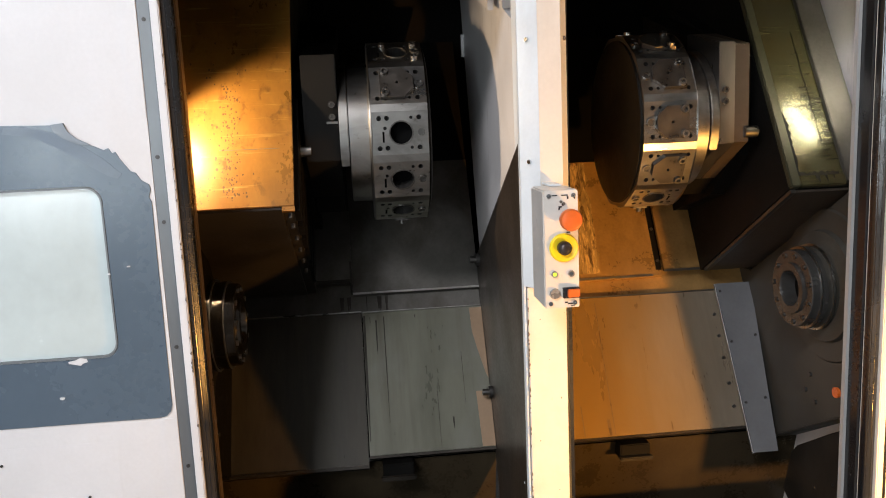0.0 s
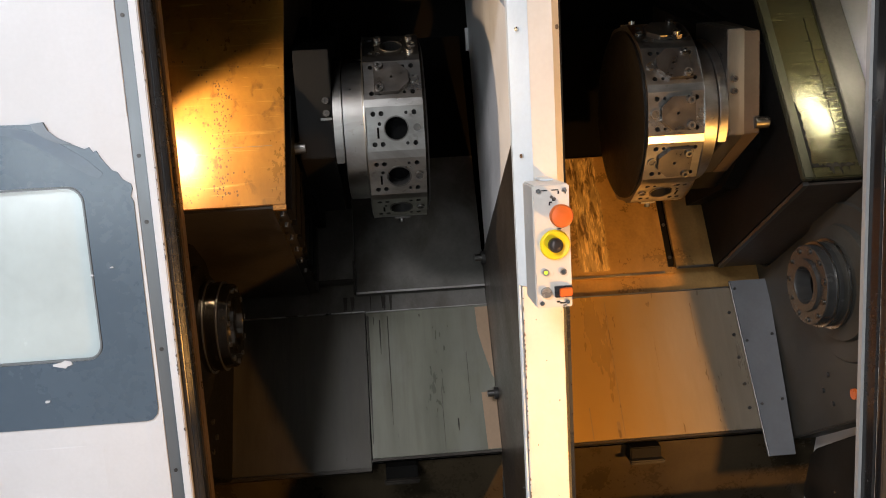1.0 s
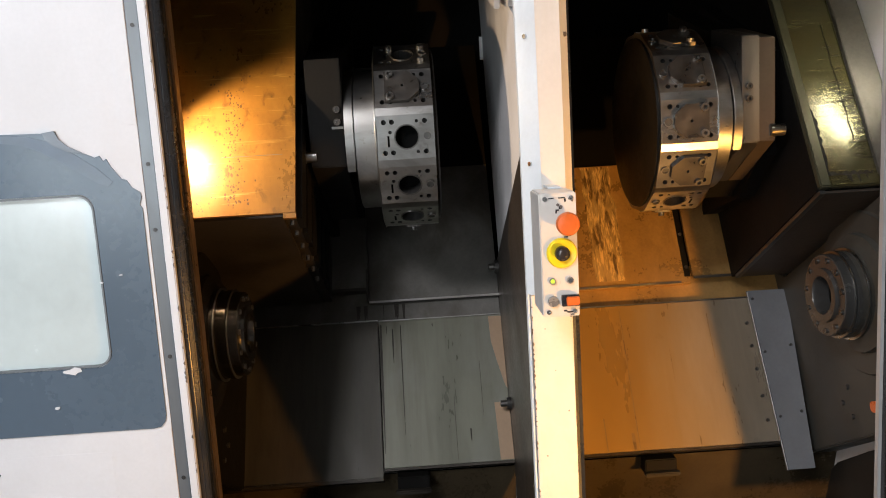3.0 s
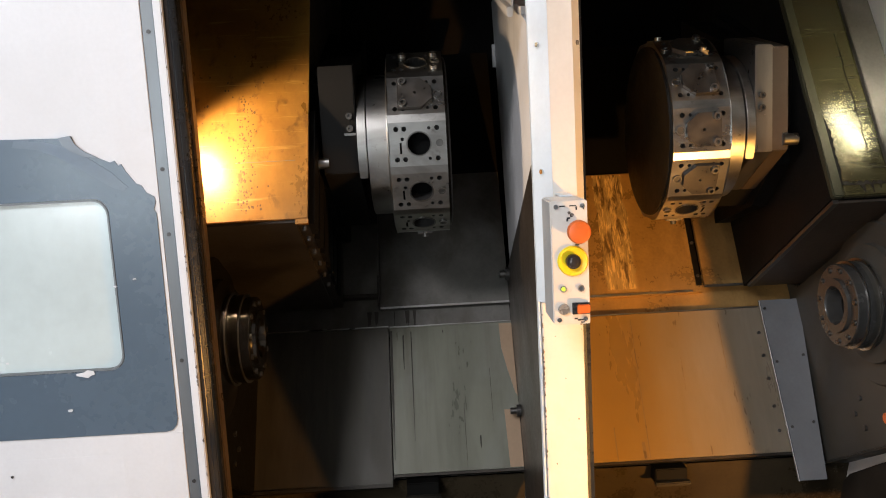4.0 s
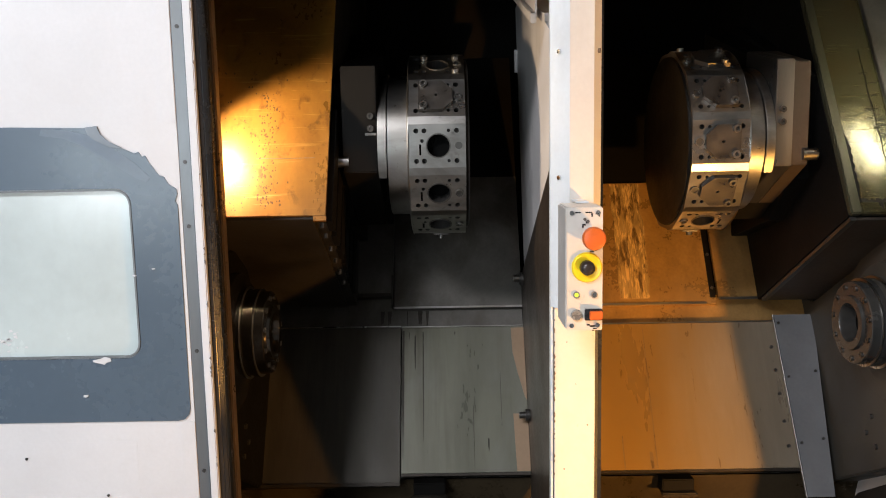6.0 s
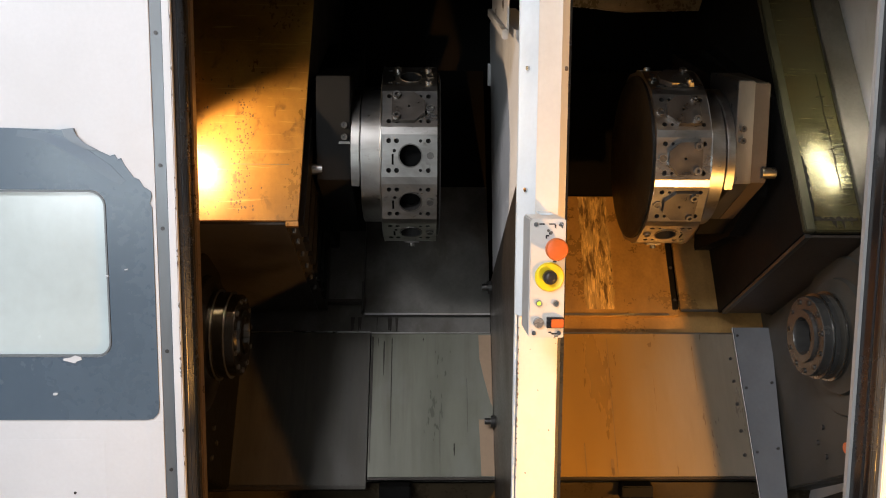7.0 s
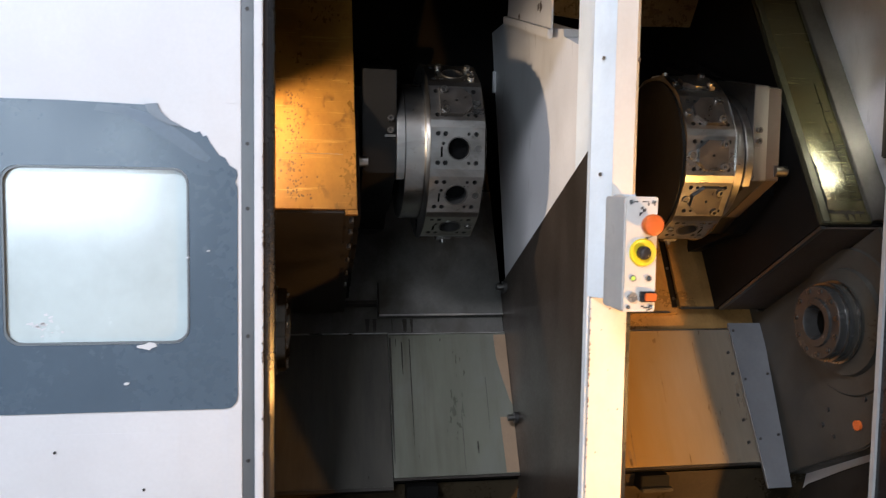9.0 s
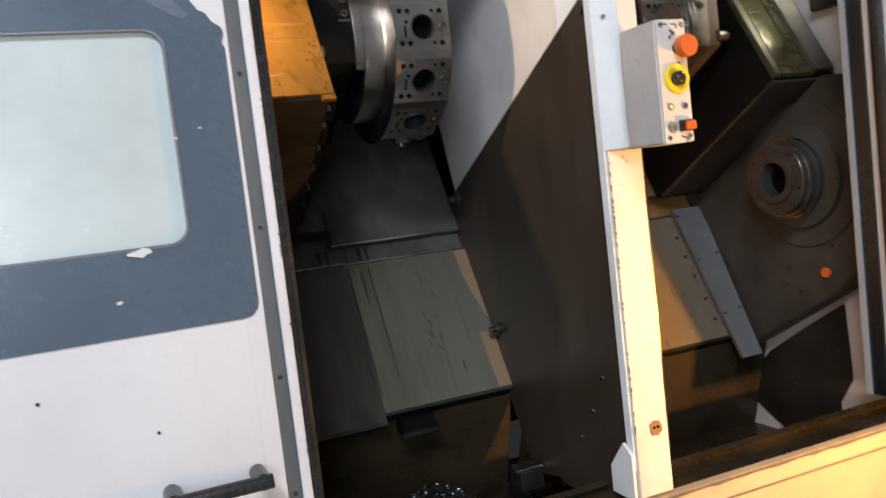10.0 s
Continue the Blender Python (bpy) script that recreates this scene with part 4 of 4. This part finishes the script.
# ---- tool turrets ----
def turret(side, y, z, xin, plates, bolts, head_mat, label):
    """xin: the x of the turret's open face; side 1: the drum lies towards -x from it."""
    s = side

    def X(d):
        return xin - s * d
    t = thing("tool_turret", (X(0.1), y, z - 0.24), label, "tool turret", "tool turrets")
    ap, half, wide = 0.230, 0.0520, 0.138
    # corners of a pad face and its neighbour
    ring = []
    for k in range(12):
        a = radians(30 * k)
        for sgn in (-1, 1):
            # angle measured from the front (-y) upwards
            py = -ap * math.cos(a) + sgn * half * math.sin(a)
            pz = ap * math.sin(a) + sgn * half * math.cos(a)
            ring.append((y + py, z + pz))
    bm = B()
    v0 = [bm.verts.new((X(0), *p)) for p in ring]
    v1 = [bm.verts.new((X(wide), *p)) for p in ring]
    for i in range(1, 24, 2):
        j = (i + 1) % 24
        bm.faces.new((v0[i], v0[j], v1[j], v1[i]))
    bm.faces.new(v1)
    inner = turned_ring(bm, v0, X(0), y, z)
    part("turret_body", bm, M_STEEL, t, "machined steel body")
    # open face: oily disc; its unlit tone is put into the near-black colour
    d = B()
    turned(d, [(X(0.004), 0.222), (X(-0.006), 0.220), (X(-0.010), 0.205), (X(-0.011), 0.10), (X(-0.011), 0.01)], y, z)
    part("face_disc", d, M_DISC, t, "oily front disc, unlit tone in its colour", smooth=True)
    for k in range(-3, 9):
        a = radians(30 * k)
        n = Vector((0, -math.cos(a), math.sin(a)))
        up = Vector((0, math.sin(a), math.cos(a)))
        c = Vector((X(0), y, z)) + n * ap

        def place(u, v, w, c=c, n=n, up=up):
            return c + Vector((-s * u, 0, 0)) + up * v - n * w
        # u runs from the open face across the pad
        hs = [(0.066, 0, 0.0285, 0.055)]
        for u in (0.022, 0.100, 0.119):
            for v in (-0.036, 0.036):
                hs.append((u, v, 0.0062, 0.02))
        hs += [(0.041, 0.036, 0.0042, 0.012), (0.041, -0.036, 0.0042, 0.012), (0.105, 0.012, 0.0045, 0.012)]
        pad = B()
        slab(pad, [(0, -half), (wide, -half), (wide, half), (0, half)], [circle(u, v, r, 24 if r > 0.02 else 10) for u, v, r, dd in hs], place, 0.0005, [h[3] for h in hs])
        # Hole walls and floors take a dark material in place of their shade.
        pob = part("tool_pad", pad, M_STEEL, t, mat2=M_BLACKO)
        # Flat black disc in the bore paints its inner shade.
        part("bore_shade_disc", disc(B(), place(0.066, 0, 0.030), n, 0.0278, 0.0005, 20), M_HOLE, pob)
        part("bore_rim", tube(place(0.066, 0, 0.0), n, 0.0300, 0.0270, 0.002), M_STEELD, pob, smooth=True)
        part("locating_screw", disc(B(), place(0.017, 0, -0.0001), n, 0.0105, 0.0045, 20, inner=0.0062), M_STEELD, pob, smooth=True)
        part("screw_rim", tube(place(0.017, 0, -0.0046), n, 0.0108, 0.0088, 0.0006), M_STEEL, pob, smooth=True)
        part("index_slot", box2(place, 0.107, 0.112, -0.022, 0.004, 0.0, 0.0012), M_HOLE, pob)
        if k in plates:
            cp = B()
            slab(cp, [(0.030, 0.016), (0.056, 0.040), (0.112, 0.040), (0.112, -0.040), (0.056, -0.040), (0.030, -0.016)], [circle(0.070, 0, 0.0035, 8)], lambda u, v, w: place(u, v, w - 0.0125), 0.012)
            cob = part("cover_plate", cp, M_COVERP, pob, "dull hexagonal blanking plate", bevel=0.0)
            for v in (-0.030, 0.030):
                part("cap_screw", disc(B(), place(0.100, v, 0.0), n, 0.0095, 0.0205, 20, inner=0.0048), M_STEEL, cob, smooth=True)
        if k in bolts:
            for u, v in ((0.022, 0.036), (0.022, -0.036), (0.100, 0.036)):
                part("cap_screw", disc(B(), place(u, v, 0.0), n, 0.0085, 0.009, 16, inner=0.0045), M_STEEL, pob, smooth=True)
    pl = part("plug_flange", box(B(), min(X(0.045), X(0.085)), max(X(0.045), X(0.085)), y - 0.014, y + 0.014, z - ap - 0.010, z - ap - 0.0005), M_COVERP, t, bevel=0.001)
    part("plug", disc(B(), (X(0.066), y, z - ap - 0.010), (0, 0, -1), 0.008, 0.010, 16), M_STEELD, pl, "dull plug", smooth=True)
    # drum and rings behind the pads
    dr = B()
    turned(dr, [(X(wide), 0.2365), (X(wide + 0.003), 0.226), (X(wide + 0.003), 0.185), (X(wide + 0.006), 0.182), (X(wide + 0.054), 0.182), (X(wide + 0.056), 0.178), (X(wide + 0.056), 0.05)], y, z, 96)
    part("drum", dr, M_STEEL, t, "turned steel drum", smooth=True)
    fr, low = 0.188, -0.078
    a0 = math.asin(low / fr)
    arc = [(y - fr * math.cos(a0 + (math.pi - 2 * a0) * i / 30), z + fr * math.sin(a0 + (math.pi - 2 * a0) * i / 30)) for i in range(31)]
    fx = min(X(wide + 0.0565), X(wide + 0.078))
    part("flange_plate", slab(B(), arc, [], lambda u, v, w: Vector((fx + w, u, v)), 0.0215), M_STEEL, t, "steel flange plate with a flat lower edge", bevel=0.002, smooth=True)
    # tool-slide head beside the ring
    a, b = sorted((X(wide + 0.079), X(wide + 0.164)))
    hd = part("slide_head", slab(B(), [(y - 0.178, z + 0.195), (y + 0.03, z + 0.235), (y + 0.03, z - 0.17), (y - 0.178, z - 0.062)], [], lambda u, v, w: Vector((a + w, u, v)), b - a if s == 1 else 0.043), head_mat, t, "steel slide head", bevel=0.002)
    if s == -1:
        # Darker half paints the gradient that the metal head reflects.
        part("head_dark_half", slab(B(), [(y - 0.170, z + 0.190), (y + 0.03, z + 0.235), (y + 0.03, z - 0.17), (y - 0.170, z - 0.060)], [], lambda u, v, w: Vector((a + 0.0435 + w, u, v)), b - a - 0.0435), M_BROWN, t, "dark half of the slide head, reflection put into its colour", bevel=0.002)
    part("slide_body", slab(B(), [(y + 0.031, z + 0.225), (y + 0.40, z + 0.33), (y + 0.40, z - 0.25), (y + 0.10, z - 0.22), (y + 0.031, z - 0.17)], [], lambda u, v, w: Vector((a + 0.004 + w, u, v)), b - a - 0.008), M_DARK, t, "black slide body")
    for zz in (0.075, 0.045):
        part("head_bolt", disc(B(), (X(wide + 0.094), y - 0.178, z + zz), (0, -1, 0), 0.008, 0.010, 14, inner=0.004), M_BLACKO, hd, smooth=True)
    part("head_clip", box(B(), min(X(wide + 0.080), X(wide + 0.108)), max(X(wide + 0.080), X(wide + 0.108)), y - 0.181, y - 0.1785, z + 0.028, z + 0.034), M_STEELD, hd)
    pin = part("coolant_pin", disc(B(), (X(wide + 0.15), y - 0.17, z - 0.035), (-s, 0, 0), 0.015, 0.035, 18), M_STEEL, hd, "round coolant pin", smooth=True)
    part("slide_arm", slab(B(), [(y - 0.10, z + 0.16), (y + 0.35, z + 0.34), (y + 0.35, z - 0.30), (y + 0.06, z - 0.22), (y - 0.08, z - 0.10)], [], lambda u, v, w: Vector((min(X(wide + 0.1645), X(wide + 0.28)) + w, u, v)), 0.1155), M_DARK, t, "dark slide arm")
    return t


def tube(c, axis, r, ri, h, seg=28):
    bm = B()
    a = Vector(axis).normalized()
    q = a.to_track_quat("Z", "Y").to_matrix()
    rs = []
    for rad, hh in ((r, 0), (r, h), (ri, h), (ri, 0)):
        rs.append([bm.verts.new(Vector(c) + q @ Vector((rad * math.cos(2 * math.pi * i / seg), rad * math.sin(2 * math.pi * i / seg), hh))) for i in range(seg)])
    for p in range(4):
        A, C = rs[p], rs[(p + 1) % 4]
        for i in range(seg):
            bm.faces.new((A[i], A[(i + 1) % seg], C[(i + 1) % seg], C[i]))
    return bm


def box2(place, u0, u1, v0, v1, w0, w1):
    bm = B()
    v = [bm.verts.new(place(u, vv, w0 - w1 + w * 2 * w1 if w else -w1 * 0.3)) for u in (u0, u1) for vv in (v0, v1) for w in (0, 1)]
    for f in ((0, 1, 3, 2), (4, 6, 7, 5), (0, 4, 5, 1), (2, 3, 7, 6), (0, 2, 6, 4), (1, 5, 7, 3)):
        bm.faces.new([v[i] for i in f])
    return bm


def turned_ring(bm, rim, x, y, z):
    """Closes an open rim with a flat ring down to a smaller circle."""
    low = [bm.verts.new((x, y + 0.9 * (v.co.y - y), z + 0.9 * (v.co.z - z))) for v in rim]
    for i in range(len(rim)):
        j = (i + 1) % len(rim)
        bm.faces.new((rim[i], rim[j], low[j], low[i]))
    bm.faces.new(low)


turret(1, 2.240, 1.565, 0.133, (1, 4, 6), (2,), M_DARK, "machined steel tool turret with open tool bores")
turret(-1, 2.238, 1.562, 0.672, (2, 1, 0, -1, 4, 5), (3,), M_STEELD, "machined steel tool turret with blanking plates on its faces")


# ---- spindles and headstocks ----
def spindle(side):
    def X(x):
        return x if side == -1 else 2 * 0.36 - x
    y, z = 2.015, 1.115
    t = thing("headstock", (X(1.25), 2.3, 0.6), "dirty dark headstock casting with spindle guard", "headstock", "headstocks")
    pts = [(1.916, 1.385), (1.831, 1.238), (1.829, 0.868), (1.925, 0.784), (2.36, 0.54), (2.75, 0.54), (2.75, 1.08), (2.44, 1.08)]
    a, b = sorted((X(1.172), X(1.60)))
    # Left casting is near-black: the shade there is put into its colour.
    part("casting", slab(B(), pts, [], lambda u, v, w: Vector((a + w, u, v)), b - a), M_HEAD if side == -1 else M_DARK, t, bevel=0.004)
    for yy, zz in ((1.93, 0.80 + 0.12), (2.08, 0.85), (2.10, 0.80), (2.05, 0.78)):
        part("casting_bolt", disc(B(), (X(1.172), yy, zz), (side, 0, 0), 0.007, 0.006, 12), M_BLACKO, t)
    sp = thing("spindle", (X(1.12), y, z - 0.1), "oily steel lathe spindle nose with a bolt circle", "spindle", "spindles")
    g = B()
    turned(g, [(X(1.172), 0.205), (X(1.166), 0.200), (X(1.164), 0.150), (X(1.150), 0.146), (X(1.147), 0.130), (X(1.140), 0.118), (X(1.137), 0.112), (X(1.128), 0.112), (X(1.125), 0.106), (X(1.112), 0.106), (X(1.112), 0.06)], y, z)
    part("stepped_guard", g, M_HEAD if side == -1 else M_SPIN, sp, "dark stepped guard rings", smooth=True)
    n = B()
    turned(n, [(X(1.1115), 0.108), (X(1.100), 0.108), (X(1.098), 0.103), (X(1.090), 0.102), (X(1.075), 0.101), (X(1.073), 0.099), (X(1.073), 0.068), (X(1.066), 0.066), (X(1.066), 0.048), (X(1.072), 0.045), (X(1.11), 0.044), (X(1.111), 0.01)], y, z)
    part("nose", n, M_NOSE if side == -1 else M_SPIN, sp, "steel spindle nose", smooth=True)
    for xx, rr in ((1.098, 0.1085), (1.128, 0.1145)):
        part("bright_ring", tube((X(xx), y, z), (-side if side == 1 else -1, 0, 0), rr, rr - 0.006, 0.0025, 64) if side == -1 else tube((X(xx), y, z), (1, 0, 0), rr, rr - 0.006, 0.0025, 64), M_STEEL if side == -1 else M_STEELD, sp, "thin bright ring", smooth=True)
    part("bore_end", disc(B(), (X(1.108), y, z), (side, 0, 0), 0.0435, 0.001, 28), M_HOLE, sp)
    for i in range(11):
        ang = 2 * math.pi * i / 11
        part("nose_bolt", disc(B(), (X(1.0735), y + 0.088 * math.cos(ang), z + 0.088 * math.sin(ang)), (side, 0, 0), 0.0065, 0.0045, 12, inner=0.003), M_STEELD, sp, smooth=True)


spindle(-1)
spindle(1)


def side_plate():
    t = thing("cover_plate", (1.09, 2.3, 0.6), "blue-grey flat cover plate bolted beside the headstock", "cover plate")
    c = [sl(1.058, -0.02, -0.045), sl(1.178, -0.02, -0.045), sl(1.142, -0.02, -0.572), sl(1.064, -0.02, -0.572)]
    part("plate_sheet", slab(B(), [(1.058, -0.045), (1.178, -0.045), (1.142, -0.572), (1.064, -0.572)], [], lambda u, v, w: sl(u, -0.02 + w, v), 0.008), M_SIDEPL, t)
    out = sl(0, -1, 0) - sl(0, 0, 0)
    for a, b in ((0.10, 0.05), (0.12, 0.36), (0.15, 0.72), (0.88, 0.33), (0.85, 0.70)):
        p = c[0].lerp(c[1], a).lerp(c[3].lerp(c[2], a), b)
        part("plate_screw", disc(B(), p, out, 0.0042, 0.004, 12), M_BLACKO, t, smooth=True)
    e = B()
    d = (c[3] - c[0])
    q = d.to_track_quat("Z", "Y").to_matrix()
    disc(e, c[0] - Vector((0.001, 0.003, 0)), d, 0.0025, d.length, 8)
    part("bright_edge", e, M_STEELD, t, "bright plate edge strip", smooth=True)


side_plate()


# ---- chip pan below ----
def chip_pan():
    for x0, x1 in ((-0.98, 0.312), (0.372, 2 * MID + 0.98)):
        t = thing("chip_pan", ((x0 + x1) / 2, 2.1, 0.3), "oily chip pan under the work space", "chip pan", "chip pans")
        part("pan_floor", box(B(), x0, x1, 1.78, 2.6, 0.28, 0.30), M_PAN, t)
        part("pan_slope", slab(B(), [(2.27, 0.615), (2.29, 0.61), (2.42, 0.30), (2.36, 0.30), (2.30, 0.50)], [], lambda u, v, w: Vector((x0 + w, u, v)), x1 - x0), M_PAN, t, "brown slope below the guards")
        part("pan_front", slab(B(), [(1.80, 0.50), (1.83, 0.50), (2.02, 0.30), (1.98, 0.30)], [], lambda u, v, w: Vector((x0 + w, u, v)), x1 - x0), M_PAN, t, "brown front slope")
    for x in (0.02, 0.72):
        b = thing("drain_box", (x, 2.25, 0.5), "oily black drain bracket under the guard", "bracket")
        part("bracket_body", box(B(), x - 0.045, x + 0.045, 2.225, 2.29, 0.575, 0.622), M_DARK, b, bevel=0.003)
        part("bracket_lip", box(B(), x - 0.05, x + 0.05, 2.205, 2.2245, 0.578, 0.590), M_OILY, b, bevel=0.003)
    h = thing("hinge_block", (0.27, 2.14, 0.42), "small oily steel hinge block beside the partition", "hinge")
    part("block", box(B(), 0.235, 0.300, 2.10, 2.17, 0.40, 0.455), M_STEELD, h, bevel=0.004)
    part("hinge_pin", disc(B(), (0.225, 2.12, 0.45), (1, 0, 0), 0.010, 0.08, 12), M_STEEL, h, smooth=True)
    rnd = random.Random(3)
    vs, fs = [], []
    for i in range(1500):
        r = rnd.random() ** 0.5
        a = rnd.uniform(0, 6.283)
        px, py = 0.03 + 0.17 * r * math.cos(a), 2.22 + 0.12 * r * math.sin(a)
        pz = 0.30 + 0.13 * (1 - r * r) * rnd.uniform(0.75, 1.05)
        m = Euler((rnd.uniform(0, 6), rnd.uniform(0, 6), rnd.uniform(0, 6))).to_matrix()
        n0 = len(vs)
        L, w = rnd.uniform(0.008, 0.02), rnd.uniform(0.002, 0.004)
        for j in range(4):
            ang = j * 0.8
            for sgn in (-1, 1):
                vs.append(Vector((px, py, pz)) + m @ Vector((L * 0.4 * math.cos(ang), L * 0.4 * math.sin(ang) , sgn * w + j * 0.002)))
        for j in range(3):
            fs.append((n0 + 2 * j, n0 + 2 * j + 1, n0 + 2 * j + 3, n0 + 2 * j + 2))
    me = bpy.data.meshes.new("metal_chips")
    me.from_pydata(vs, [], fs)
    me.materials.append(M_CHIPS)
    tagged(new("metal_chips", me), "heap of dark oily metal chips in the pan", "metal chips", kind="stuff")
    p = thing("red_plug", (1.165, 1.95, 0.83), "small red plastic plug on the headstock", "plug")
    part("plug_cap", disc(B(), (1.172, 1.95, 0.842), (-1, 0, 0), 0.014, 0.008, 16), M_RED, p, smooth=True)


chip_pan()


def work_lamps():
    t = thing("work_lamp", (-0.57, 1.83, 1.75), "small machine work lamp behind the door edge", "lamp", "work lamps")
    part("lamp_shell", tube((-0.53, 1.835, 1.705), (0.46, 0.2, -0.55), 0.045, 0.04, 0.02), M_BLACKO, t, smooth=True)
    part("lamp_bracket", box(B(), -0.60, -0.56, 1.79, 1.81, 1.66, 1.78), M_BLACKO, t)
    # Unseen plate added to keep the spot's light off the post.
    part("lamp_baffle", box(B(), -0.57, -0.402, 1.830, 1.833, 1.56, 1.78), M_BLACKO, t, "unseen baffle, added to block light towards the post", bevel=0.0005)
    r = thing("work_lamp", (1.23, 1.95, 1.56), "lit tube lamp in a dark housing on the pale side sheet", "lamp", "work lamps")
    part("lamp_housing", box(B(), 1.219, 1.249, 1.885, 1.985, 1.565, 1.875), M_OILY, r, bevel=0.004)
    part("lamp_tube", disc(B(), (1.2055, 1.915, 1.618), (0, 0, 1), 0.010, 0.190, 16), m_tube, r, "glowing white tube", smooth=True)
    for z in (1.588, 1.809):
        part("tube_cap", disc(B(), (1.2055, 1.915, z), (0, 0, 1), 0.013, 0.029, 14), M_BLACKO, r, smooth=True)


work_lamps()
structure("side_sheet_lower", box(B(), 1.25, 1.262, 1.79, 2.75, 0.30, 1.418), M_PALE, "stained pale grey lower side sheet beside the headstock", "machine wall")
# Dark hanging plate, outlined to fit the camera's view; its rivets are added.
fl = thing("hanging_plate", (1.244, 2.1, 0.3), "dark plate hanging below the headstock, outlined to fit the view", "rubber flap")
part("hanging_sheet", slab(B(), [(2.26, 0.56), (2.10, 0.66), (1.965, 0.74), (1.955, 0.52), (2.002, 0.445), (2.004, 0.301), (2.20, 0.301), (2.40, 0.42)], [], at_x(1.243), 0.0055), M_OILY, fl, bevel=0.001)
for yy, zz in ((2.07, 0.52), (2.16, 0.47), (1.99, 0.60)):
    part("hanging_rivet", disc(B(), (1.243, yy, zz), (-1, 0, 0), 0.004, 0.003, 10), M_STEELD, fl, smooth=True)
structure("side_sheet_pale", box(B(), 1.25, 1.262, 1.79, 2.75, 1.42, 2.5), M_PALE, "pale grey painted side sheet beside the headstock", "machine wall")
d = thing("roof_deflector", (0.75, 2.6, 2.03), "brown oily deflector sheet under the machine roof", "deflector")
part("deflector_sheet", slab(B(), [(0.40, 2.045), (0.725, 2.013), (0.96, 2.020), (0.99, 2.12), (0.99, 2.45), (0.40, 2.45)], [], at_y(2.6), 0.01), M_STREAK, d)
